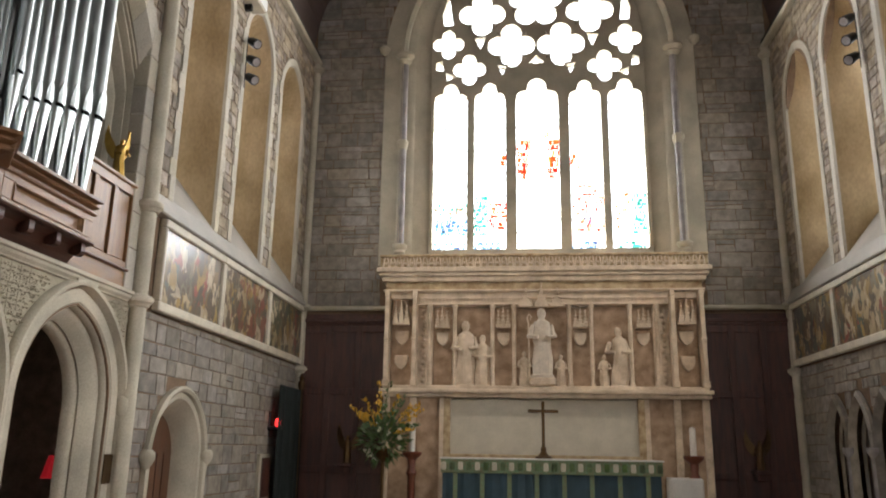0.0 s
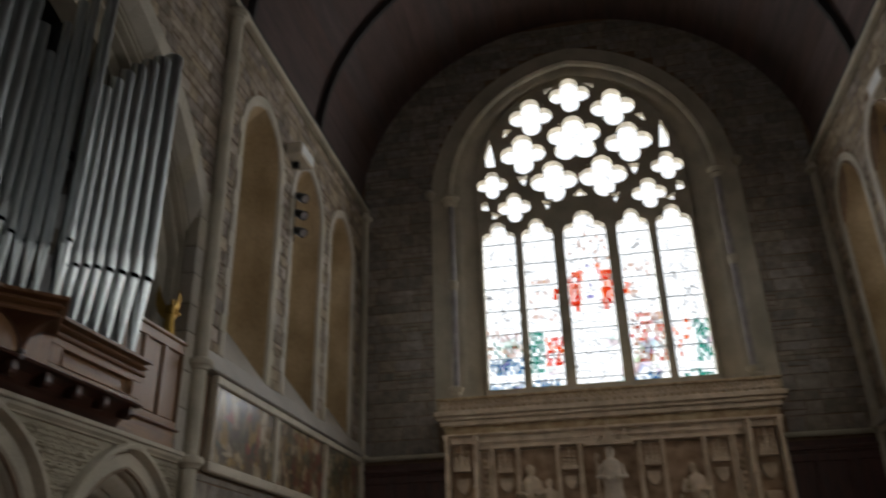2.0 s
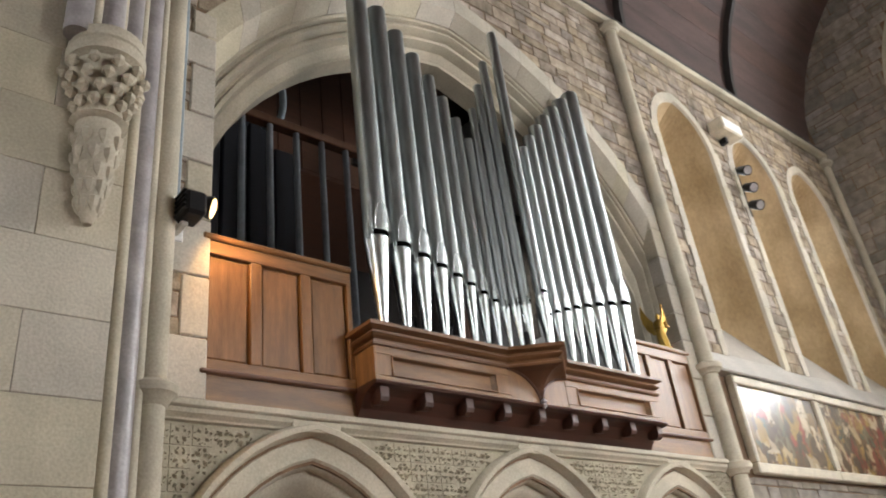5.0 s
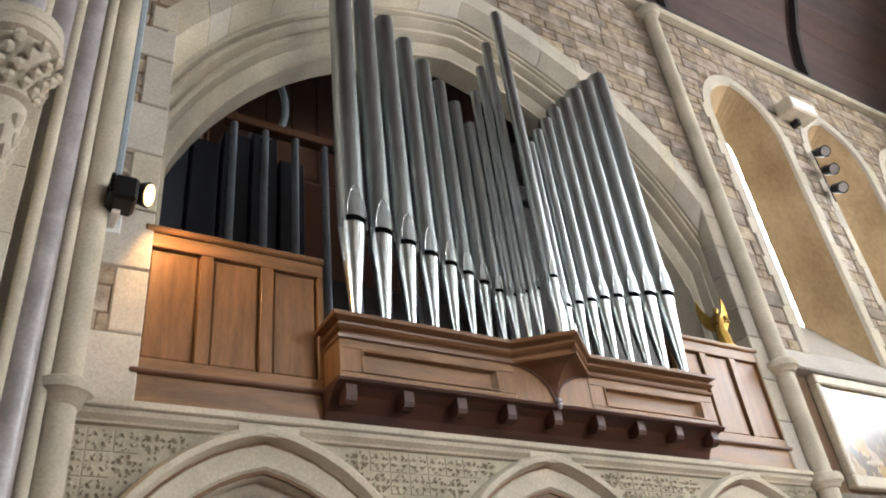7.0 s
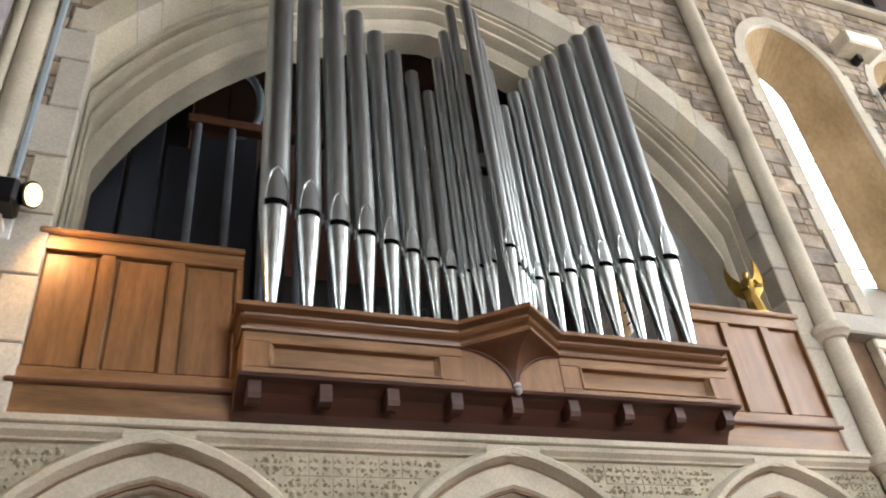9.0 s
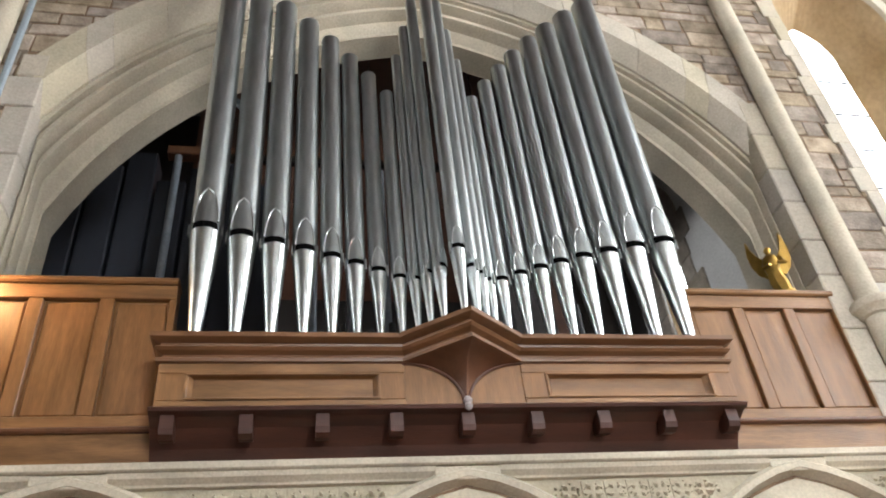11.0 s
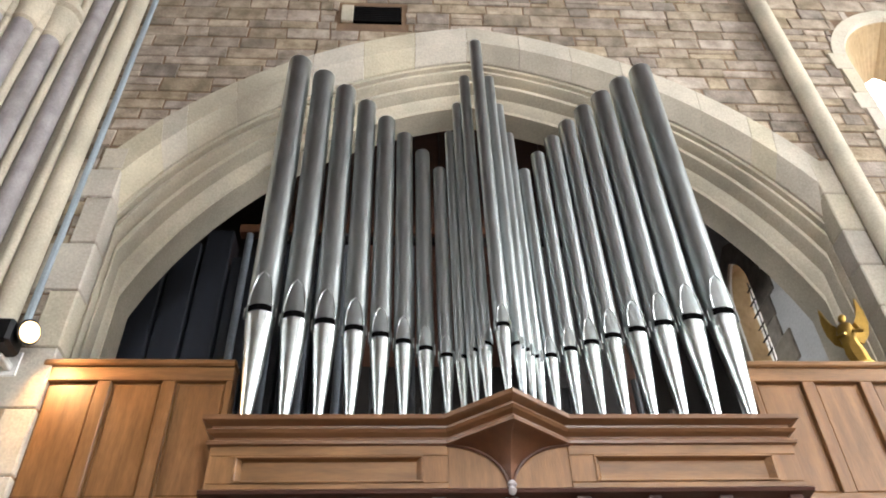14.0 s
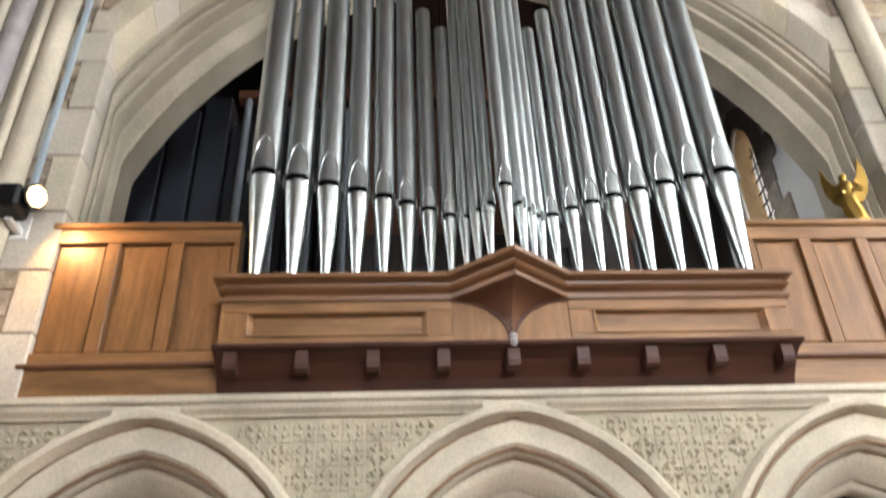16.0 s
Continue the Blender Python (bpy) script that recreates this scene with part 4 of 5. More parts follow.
# coved bracket under the prow: two smooth faces that meet in a centre arris
for s in (-1, 1):
    bm = bmesh.new()
    prev = None
    for i in range(25):
        t = i / 24
        f = 1 - math.sqrt(max(0.0, 1 - (1 - t) ** 2))
        z = 3.475 - .215 * t
        hw, o = .285 * f + .006, .228 * f + .012
        cur = [bm.verts.new((FX - .03, OY + s * hw, z)), bm.verts.new((FX + .002, OY + s * hw, z)), bm.verts.new((FX + .002 + o, OY, z))]
        if prev:
            for k in range(2):
                bm.faces.new((prev[k], prev[k + 1], cur[k + 1], cur[k]))
        prev = cur
    bmesh.ops.recalc_face_normals(bm, faces=bm.faces)
    part("prow_bracket", bm, OAK_M, organ, smooth=True)
# arc mouldings in the darker oak copy, their shade painted in
for s in (-1, 1):
    bm = bmesh.new()
    tube(bm, [(FX + .004, OY + s * (.285 * (1 - math.sin(i / 20 * math.pi / 2)) + .010), 3.475 - .215 * (1 - math.cos(i / 20 * math.pi / 2))) for i in range(21)], .008, 6)
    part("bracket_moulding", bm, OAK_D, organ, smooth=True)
part("prow_back", boxes((FX - .05, OY - .285, 3.245, FX - .004, OY + .285, 3.478)), OAK, organ)
bm = bmesh.new()
lathe(bm, [(.005, -.036), (.016, -.026), (.021, -.010), (.014, .0), (.023, .012), (.019, .024), (.01, .034)], (FX + .02, OY, 3.255), 10)
part("finial", bm, MARBLE, organ, "turned pendant finial", smooth=True)
# base moulding and cove with brackets, underside shade put into the wood colour
bm = bmesh.new()
prof = [(W + .005, 3.071), (W + .02, 3.085), (W + .05, 3.13), (FX - .09, 3.20), (FX - .03, 3.225), (FX + .02, 3.232), (FX + .028, 3.245), (FX + .01, 3.258), (W, 3.258)]
a = [bm.verts.new((x, Y0 - .02, z)) for x, z in prof]
b = [bm.verts.new((x, Y1 + .02, z)) for x, z in prof]
for i in range(len(prof) - 1):
    bm.faces.new((a[i], a[i + 1], b[i + 1], b[i]))
bm.faces.new(a)
bm.faces.new(b)
bmesh.ops.recalc_face_normals(bm, faces=bm.faces)
part("cove", bm, COVEWOOD, organ, "oak cove under the case, its shade painted dark")
for k in range(9):
    y = Y0 + .06 + k * (Y1 - Y0 - .12) / 8
    bm = bmesh.new()
    side = [(FX - .11, 3.225), (FX - .012, 3.228), (FX - .010, 3.165), (FX - .02, 3.14), (FX - .045, 3.126), (FX - .075, 3.13), (FX - .11, 3.14)]
    ends = [[bm.verts.new((x, y + dy, z)) for x, z in side] for dy in (-.03, .03)]
    bm.faces.new(ends[0])
    bm.faces.new(ends[1][::-1])
    for q in range(len(side)):
        bm.faces.new((ends[0][q], ends[1][q], ends[1][(q + 1) % len(side)], ends[0][(q + 1) % len(side)]))
    bmesh.ops.recalc_face_normals(bm, faces=bm.faces)
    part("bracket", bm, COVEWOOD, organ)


def organ_pipe(x, y, foot, mouth, top, r, face):
    """One display pipe: conical foot, flattened mouth with a leaf-shaped upper lip, open top. face: angle of the mouth."""
    bm = bmesh.new()
    n = 20
    lathe(bm, [(r * .26, foot), (r * .32, foot + .03), (r * .99, mouth - .012), (r, mouth - .006)], (x, y, 0), n, cap=True)
    p = part("pipe", bm, TINBRIGHT, organ, smooth=True)
    bm = bmesh.new()
    lathe(bm, [(r, mouth - .006), (r, top), (r * .9, top), (r * .9, top - .05)], (x, y, 0), n, cap=False)
    part("pipe_body", bm, TIN, p, "dull silvery tube", smooth=True)
    # black strip laid on the tube, standing for the open mouth's shade
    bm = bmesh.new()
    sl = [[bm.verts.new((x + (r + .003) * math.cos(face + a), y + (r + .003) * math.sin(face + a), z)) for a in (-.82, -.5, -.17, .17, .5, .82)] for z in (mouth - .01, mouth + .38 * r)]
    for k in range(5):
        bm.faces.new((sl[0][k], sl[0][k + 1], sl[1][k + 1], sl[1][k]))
    part("mouth", bm, BLACK, p, "black strip for the shade in the mouth slot")
    # upper lip: pointed leaf, pressed from the body
    c, s = math.cos(face), math.sin(face)
    bm = bmesh.new()
    H = r * 2.7
    edge = []
    rows = []
    for i in range(9):
        t = i / 8
        hw = r * .74 * math.sqrt(max(0.0, 1 - t ** 1.7))
        z = mouth + .38 * r + H * t
        row = []
        for k in (-1, -.5, 0, .5, 1):
            across = hw * k
            cyl = math.sqrt(max(0, r * r - across * across))
            out = max(cyl + .0015, r * .6 + cyl * .4)
            row.append(bm.verts.new((x + out * c - across * s, y + out * s + across * c, z)))
            if abs(k) == 1:
                edge.append((k, row[-1].co.copy()))
        rows.append(row)
    for u, v in zip(rows, rows[1:]):
        for k in range(4):
            bm.faces.new((u[k], u[k + 1], v[k + 1], v[k]))
    part("lip", bm, TIN, p, "pointed upper lip", smooth=True)
    # raised edge in the brighter metal, a highlight painted round the lip
    bm = bmesh.new()
    tube(bm, [q for k, q in edge if k < 0] + [q for k, q in reversed(edge) if k > 0][1:], r * .075, 6)
    part("lip_edge", bm, TINBRIGHT, p, "raised edge of the lip, its highlight painted brighter", smooth=True)
    for k in (-1, 1):
        e = r * 1.0
        px, py = x + r * .35 * c - k * e * s, y + r * .35 * s + k * e * c
        part("ear", boxes((px - .012, py - .004, mouth - .03, px + .012, py + .004, mouth + .035)), TIN, p)


OFFS = (1.27, 1.085, .918, .763, .623, .5, .383, .275)
for i, off in enumerate(OFFS):
    r = .083 - .0060 * i
    for s in (-1, 1):
        organ_pipe(FX - .005 - r * .2 - .03, OY + s * off, 3.61, 4.262 - .0385 * i, 6.58 - .1635 * i, r, 0.0)
for i in range(3):
    t = (i + 1) / 4
    r = .033 + .002 * i
    for s in (-1, 1):
        organ_pipe(FX - .06 + .205 * t, OY + s * (.255 - .225 * t), 3.61, 3.965 + .005 * i, 5.76 + .24 * i, r, -s * 0.75)
organ_pipe(FX + .178, OY, 3.61, 4.03, 6.55, .042, 0.0)
# pipe stay and an added dark panel that blocks window light between the tubes
part("blocking_panel", boxes((-3.74, 5.42, 3.5, -3.70, 6.02, 5.7), bevel=.006), GLOOMWOOD, organ)
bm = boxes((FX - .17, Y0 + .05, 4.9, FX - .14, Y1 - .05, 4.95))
part("pipe_rail", bm, GLOOMWOOD, organ)


# side panelling of the organ gallery
def gallery_panel(y0, y1, count, label):
    g = thing("gallery_panelling", (W, (y0 + y1) / 2, 3.09), label, "panelling", "organ gallery panelling")
    part("backing", boxes((W - .09, y0, 3.09, W - .03, y1, 4.05)), OAK, g)
    part("capping", boxes((W - .10, y0 - .005, 4.045, W + .025, y1 + .005, 4.085), bevel=.01), OAK_H, g)
    part("rail", boxes((W - .03, y0, 3.96, W + .004, y1, 4.045), bevel=.004), OAK_H, g)
    part("rail", boxes((W - .03, y0, 3.25, W + .004, y1, 3.32), bevel=.004), OAK_H, g)
    part("plinth", boxes((W - .03, y0, 3.071, W + .0, y1, 3.235)), OAK_H, g)
    part("base_moulding", boxes((W - .03, y0, 3.232, W + .03, y1, 3.258), bevel=.008), OAK_M, g)
    w = (y1 - y0) / count
    for k in range(count + 1):
        y = y0 + k * w
        a, b = max(y0, y - .035), min(y1, y + .035)
        part("stile", boxes((W - .03, a, 3.32, W + .003, b, 3.96), bevel=.004), OAK, g)
    for k in range(count):
        part("panel", boxes((W - .035, y0 + k * w + .045, 3.33, W - .018, y0 + (k + 1) * w - .045, 3.95), bevel=.008), OAK, g)


gallery_panel(2.80, Y0 + .0, 3, "varnished oak panelling glowing under a warm lamp")
gallery_panel(Y1, 7.57, 3, "varnished oak panelling beside the organ case")

# inside the organ: wooden pipes, frame and wind hose
for k in range(7):
    y = 2.66 + k * .245
    wp = thing("wooden_pipe", (-4.6, y, 3.1), "tall blue-grey wooden organ pipe, the chamber's gloom painted in", "organ pipe", "wooden organ pipes")
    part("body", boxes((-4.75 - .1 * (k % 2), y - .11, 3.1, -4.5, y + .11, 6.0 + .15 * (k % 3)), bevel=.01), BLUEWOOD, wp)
    part("cap", boxes((-4.78, y - .12, 3.5, -4.49, y + .12, 3.62), bevel=.01), GLOOMWOOD, wp)
fr = thing("pipe_rack", (-4.1, 3.9, 3.1), "timber pipe rack with round grey rods", "rack")
part("top_rail", boxes((-4.16, 3.42, 5.88, -4.06, 5.4, 5.96), bevel=.008), OAK_M, fr)
for k in range(7):
    bm = bmesh.new()
    lathe(bm, [(.028, 3.1), (.028, 5.9)], (-4.1, 3.5 + .25 * k, 0), 10)
    part("rod", bm, RODPAINT, fr, smooth=True)
# red-brown swell box, its shade painted in with the darker oak
swell = thing("swell_box", (-5.4, 5.0, 3.1), "dark red-brown boarded swell box inside the organ", "organ case")
for k in range(12):
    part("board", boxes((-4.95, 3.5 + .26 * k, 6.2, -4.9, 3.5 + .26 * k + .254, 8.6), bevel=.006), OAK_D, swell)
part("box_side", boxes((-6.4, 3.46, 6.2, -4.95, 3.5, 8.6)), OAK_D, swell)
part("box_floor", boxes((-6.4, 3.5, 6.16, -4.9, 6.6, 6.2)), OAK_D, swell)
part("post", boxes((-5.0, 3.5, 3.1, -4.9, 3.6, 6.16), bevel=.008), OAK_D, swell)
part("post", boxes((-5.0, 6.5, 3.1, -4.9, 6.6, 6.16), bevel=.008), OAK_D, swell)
hose = thing("wind_hose", (-4.3, 3.8, 5.95), "curved grey flexible wind hose", "hose")
bm = bmesh.new()
tube(bm, [(-4.25, 3.80 + .17 * math.cos(a), 6.34 + .36 * math.sin(a)) for a in [-1.75 + 3.3 * i / 16 for i in range(17)]], .032, 10)
part("hose_body", bm, CONDUIT, hose, smooth=True)
for k in range(16):
    y = Y0 + .6 + k * .135
    ip = thing("inner_pipe", (-3.35 - .12 * (k % 3), y, 3.1), "small metal pipe inside the organ", "organ pipe", "inner metal pipes")
    bm = bmesh.new()
    hh = 3.85 + .3 * ((k * 7) % 5) / 5
    lathe(bm, [(.006, 3.3), (.02, 3.5), (.02, hh)], (-3.35 - .12 * (k % 3), y, 0), 8)
    part("body", bm, DULLMETAL, ip, smooth=True)

# ---- sanctuary: reredos ----
RY = 12.75
rer = thing("reredos", (AX, RY, 0.52), "carved and gilded stone reredos with niches behind the altar", "reredos")
X0, X1 = AX - 2.42, AX + 2.42
part("core", boxes((X0, RY + .15, .52, X1, E - .02, 4.3)), REREDOS, rer)
for a, b in ((X0, X0 + .03), (X1 - .03, X1)):
    part("end_wall", boxes((a, RY + .1, .52, b, RY + .3, 4.3)), REREDOS, rer)
part("head_beam", boxes((X0, RY + .02, 3.96, X1, RY + .3, 4.08)), REREDOS, rer)
part("sill_beam", boxes((X0, RY + .1, 2.44, X1, RY + .3, 2.6)), REREDOS, rer)
for o, z0, z1 in ((.10, 4.30, 4.36), (.06, 4.22, 4.30), (.14, 4.36, 4.44), (.04, 4.06, 4.10)):
    part("cornice", boxes((X0 - o, RY - o, z0, X1 + o, E - .01, z1), bevel=.012), REREDOS, rer)
part("frieze", boxes((X0, RY - .0, 4.10, X1, E - .02, 4.22)), GILTSTONE, rer)
for k in range(48):
    x = X0 - .05 + (X1 - X0 + .1) * (k + .5) / 48
    bm = bmesh.new()
    tube(bm, [(x - .04, RY - .1, 4.44), (x - .03, RY - .1, 4.56), (x, RY - .1, 4.63), (x + .03, RY - .1, 4.56), (x + .04, RY - .1, 4.44)], .015, 5)
    lathe(bm, [(.0, 4.47), (.022, 4.5), (.0, 4.54)], (x, RY - .1, 0), 6, cap=False)
    part("cresting", bm, REREDOS, rer)
part("cresting_rail", boxes((X0 - .1, RY - .13, 4.60, X1 + .1, RY - .07, 4.64), bevel=.008), GILTSTONE, rer)
part("cresting_back", boxes((X0 - .1, RY - .05, 4.44, X1 + .1, RY - .03, 4.62)), GILTSTONE, rer)
part("ledge", boxes((X0 - .03, RY - .20, 2.50, X1 + .03, RY + .13, 2.56), (X0 - .01, RY - .14, 2.44, X1 + .01, RY + .13, 2.50), (X0 - .0, RY - .05, 2.56, X1 + .0, RY + .13, 2.62), bevel=.012), REREDOS, rer)
MAIN, THIN = (-2.38, -1.95, 1.95, 2.38), (-1.72, -1.33, -.75, -.42, .42, .75, 1.33, 1.72)
for p in MAIN:
    part("buttress", boxes((AX + p - .032, RY - .10, 2.60, AX + p + .032, RY + .15, 4.06), (AX + p - .045, RY - .115, 2.60, AX + p + .045, RY + .1, 2.70), (AX + p - .04, RY - .11, 3.30, AX + p + .04, RY + .1, 3.34), (AX + p - .04, RY - .11, 3.98, AX + p + .04, RY + .1, 4.05), bevel=.008), REREDOS, rer)
for p in THIN:
    bm = bmesh.new()
    lathe(bm, [(.045, 2.60), (.045, 2.64), (.03, 2.68), (.03, 3.78), (.042, 3.82), (.046, 3.86)], (AX + p, RY + .02, 0), 10)
    part("shaft", bm, REREDOS, rer, smooth=True)
part("frieze_band", boxes((AX - 1.92, RY + .01, 3.86, AX + 1.92, RY + .15, 3.89), (AX - 1.92, RY + .05, 3.89, AX + 1.92, RY + .15, 4.05), bevel=.006), REREDOS, rer)
rng = random.Random(9)
bm = bmesh.new()
for k in range(70):
    x = AX - 1.88 + 3.76 * k / 69
    if abs(x - AX) > .42:
        hh = rng.uniform(.03, .05)
        box(bm, x - rng.uniform(.012, .02), RY + .03, 3.97 - hh, x + rng.uniform(.012, .02), RY + .055, 3.97 + hh, bevel=.006)
part("frieze_carving", bm, REREDOS, rer, "carved leaf frieze")
for s in (-1, 1):
    for k in range(15):
        bm = bmesh.new()
        lathe(bm, [(0, -.045), (.032, -.02), (.04, .0), (.028, .025), (0, .045)], (AX + s * 1.835 + .014 * math.sin(k * 2.1), RY + .14, 2.70 + .09 * k), 7, cap=False)
        part("carved_leaf", bm, REREDOS, rer)


def canopy(x, z, w, tall):
    """Crocketed gables over a niche."""
    bm = bmesh.new()
    for k in (-1, 0, 1):
        cx = x + k * w * .33
        hh = tall * (1.0 if k == 0 else .72)
        q = [bm.verts.new((cx + dx, RY - .05 + dy, z + dz)) for dx, dy, dz in ((-w * .17, 0, 0), (w * .17, 0, 0), (0, 0, hh), (-w * .17, .14, 0), (w * .17, .14, 0), (0, .14, hh))]
        for fc in ((0, 1, 2), (3, 5, 4), (0, 2, 5, 3), (1, 4, 5, 2), (0, 3, 4, 1)):
            bm.faces.new([q[i] for i in fc])
        for s in (-1, 1):
            for t in (.15, .4, .65, .9):
                lathe(bm, [(0, -.02), (.018, 0), (0, .022)], (cx + s * w * .17 * (1 - t), RY - .05, z + hh * t), 6, cap=False)
        lathe(bm, [(.012, 0), (.006, .05), (.02, .065), (0, .085)], (cx, RY - .03, z + hh), 6, cap=False)
    return part("canopy", bm, REREDOS, rer, "crocketed stone canopy")


canopy(AX, 3.82, .72, .30)


def shield(x, z, w):
    """A carved coat-of-arms shield, blank."""
    pts = [(-.5, .5), (.5, .5), (.5, -.05), (.3, -.4), (0, -.6), (-.3, -.4), (-.5, -.05)]
    return slab("shield", [(x + w * u, z + w * v) for u, v in pts], [], -(RY + .15), -(RY + .07), EAST, REREDOS, rer, "blank carved stone shield", bevel=.012)


for x in (-1.525, -.585, .585, 1.525):
    part("niche_back", boxes((AX + x - .15, RY + .12, 2.6, AX + x + .15, RY + .152, 3.84), bevel=.01), NICHESTONE, rer)
    canopy(AX + x, 3.50, .22, .26)
    shield(AX + x, 3.34, .19)
for x in (-2.165, 2.165):
    part("niche_back", boxes((AX + x - .17, RY + .12, 2.6, AX + x + .17, RY + .152, 4.04), bevel=.01), NICHESTONE, rer)
    canopy(AX + x, 3.55, .26, .40)
    shield(AX + x, 3.36, .21)
    shield(AX + x, 2.98, .21)
for x in (-1.04, 1.04):
    part("niche_back", boxes((AX + x - .27, RY + .12, 2.6, AX + x + .27, RY + .152, 3.84), bevel=.01), NICHESTONE, rer)
part("niche_back", boxes((AX - .39, RY + .12, 2.6, AX + .39, RY + .152, 3.84), bevel=.01), NICHESTONE, rer)
# lower stage
for a, b in ((X0 + .02, AX - 1.45), (AX + 1.45, X1 - .02)):
    part("lower_wall", boxes((a, RY + .02, .52, b, RY + .12, 2.44)), NICHESTONE, rer)
for p in (-2.36, -1.95, -1.5, 1.5, 1.95, 2.36):
    part("pilaster", boxes((AX + p - .05, RY - .04, .52, AX + p + .05, RY + .13, 2.44), bevel=.012), REREDOS, rer)
dos = thing("dossal", (AX, RY, 1.5), "plain cream cloth panel in a carved frame behind the altar cross", "panel")
part("cloth", boxes((AX - 1.40, RY + .02, 1.2, AX + 1.40, RY + .10, 2.42), bevel=.006), CREAM, dos)
for s in (-1, 1):
    part("frame_side", boxes((AX + s * 1.43 - .05, RY - .05, 1.2, AX + s * 1.43 + .05, RY + .11, 2.44), bevel=.012), GILTSTONE, dos)
part("frame_bottom", boxes((AX - 1.4, RY - .04, 1.56, AX + 1.4, RY + .11, 1.62), bevel=.01), GILTSTONE, dos)


def figure(name, x, y, z, h, material, label, category="statue", lean=0.0, wings=False, turn=0.0, spread=1.0, back=.2):
    """A plain standing robed form in one mesh."""
    bm = bmesh.new()
    prof = [(.16, 0), (.17, .03), (.14, .05), (.13, .25), (.115, .45), (.12, .58), (.135, .70), (.11, .79), (.05, .83), (.045, .85), (.062, .90), (.060, .95), (.03, .99), (.0, 1.0)]
    lathe(bm, [(r * h * (1.0 + (.09 if i in (3, 5) else 0)), zz * h) for i, (r, zz) in enumerate(prof)], (0, 0, 0), 14, cap=False)
    for v in bm.verts:
        a = math.atan2(v.co.y, v.co.x)
        if v.co.z < .75 * h:
            k = 1 + .10 * math.sin(7 * a + 5 * v.co.z / h)
            v.co.x *= k
            v.co.y *= k
        v.co.y *= .72
        v.co.x += lean * v.co.z * (1 - v.co.z / h)
    for s in (-1, 1):
        tube(bm, [(s * .12 * h, 0, .74 * h), (s * .18 * h, -.05 * h, .58 * h), (s * .06 * h, -.14 * h, .56 * h)], [.045 * h, .04 * h, .03 * h], 7)
    if wings:
        for s in (-1, 1):
            pts = [(.03, .52), (.08, .72), (.17, .88), (.27, 1.02), (.34, 1.18), (.40, 1.40), (.46, 1.12), (.45, .88), (.36, .64), (.2, .47)]
            f0 = [bm.verts.new((s * px * spread * h, .09 * h + back * px * h, pz * h)) for px, pz in pts]
            f1 = [bm.verts.new((s * px * spread * h * .9, .125 * h + back * px * h, pz * h)) for px, pz in pts]
            bm.faces.new(f0)
            bm.faces.new(f1[::-1])
            n = len(pts)
            for i in range(n):
                bm.faces.new((f0[i], f0[(i + 1) % n], f1[(i + 1) % n], f1[i]))
    bmesh.ops.recalc_face_normals(bm, faces=bm.faces)
    bmesh.ops.transform(bm, matrix=pose(x, y, z, 0, 0, turn), verts=bm.verts)
    return tagged(part(name, bm, material, None, label, smooth=True), label, category)


part("pedestal", boxes((AX - .2, RY - .16, 2.62, AX + .2, RY + .1, 2.74), bevel=.02), REREDOS, rer)
figure("statue", AX, RY - .03, 2.74, 1.06, PALESTATUE, "pale carved robed statue in the centre niche")
bm = bmesh.new()
tube(bm, [(AX - .19, RY - .1, 2.745), (AX - .2, RY - .1, 3.55), (AX - .22, RY - .1, 3.64), (AX - .19, RY - .1, 3.69), (AX - .155, RY - .1, 3.65), (AX - .175, RY - .1, 3.61)], .014, 7)
part("carved_staff", bm, REREDOS, rer, "carved stone staff beside the centre figure", smooth=True)
for x, h, l in ((-1.17, 1.02, .05), (-.90, .80, -.05), (1.13, .92, .2), (.93, .50, -.1), (-.27, .55, 0), (.28, .5, 0)):
    figure("statue", AX + x, RY + .06, 2.6, h, REREDOS, "carved stone figure in a reredos niche", lean=l)

# ---- altar and its ornaments ----
altar = thing("altar", (AX + .07, 12.0, .52), "altar with dark green frontal and embroidered frontlet", "altar")
AC = AX + .07
part("table", boxes((AC - 1.48, 12.0, .52, AC + 1.48, RY - .25, 1.53)), OAK, altar)
bm = bmesh.new()
N = 60
for k in range(N):
    u0, u1 = AC - 1.48 + 2.96 * k / N, AC - 1.48 + 2.96 * (k + 1) / N
    d0, d1 = .010 * math.sin(k * 1.7), .010 * math.sin((k + 1) * 1.7)
    q = [bm.verts.new(p) for p in ((u0, 11.985 + d0, .54), (u1, 11.985 + d1, .54), (u1, 11.985 + d1, 1.4), (u0, 11.985 + d0, 1.4))]
    bm.faces.new(q)
bmesh.ops.remove_doubles(bm, verts=bm.verts, dist=.0001)
part("frontal", bm, GREENCLOTH, altar, "dark green silk frontal")
for k in range(8):
    x = AC - 1.3 + 2.6 * k / 7
    part("orphrey", boxes((x - .03, 11.968, .54, x + .03, 11.978, 1.40)), FRINGE, altar)
part("frontlet", boxes((AC - 1.5, 11.95, 1.37, AC + 1.5, 11.99, 1.56), bevel=.008), FRINGE, altar, "embroidered frontlet")
for k in range(26):
    x = AC - 1.46 + 2.92 * k / 25
    part("roundel", boxes((x - .035, 11.938, 1.41, x + .035, 11.952, 1.52), bevel=.012), LEAF if k % 2 else CREAM, altar)
part("altar_cloth", boxes((AC - 1.52, 11.94, 1.556, AC + 1.52, RY - .22, 1.575), bevel=.006), LINEN, altar)
cross = thing("altar_cross", (AX - .01, 12.35, 1.575), "dark bronze standing cross on a stepped foot", "cross")
cx = AX - .01
part("upright", boxes((cx - .022, 12.33, 1.70, cx + .022, 12.37, 2.37), bevel=.006), BRASS, cross)
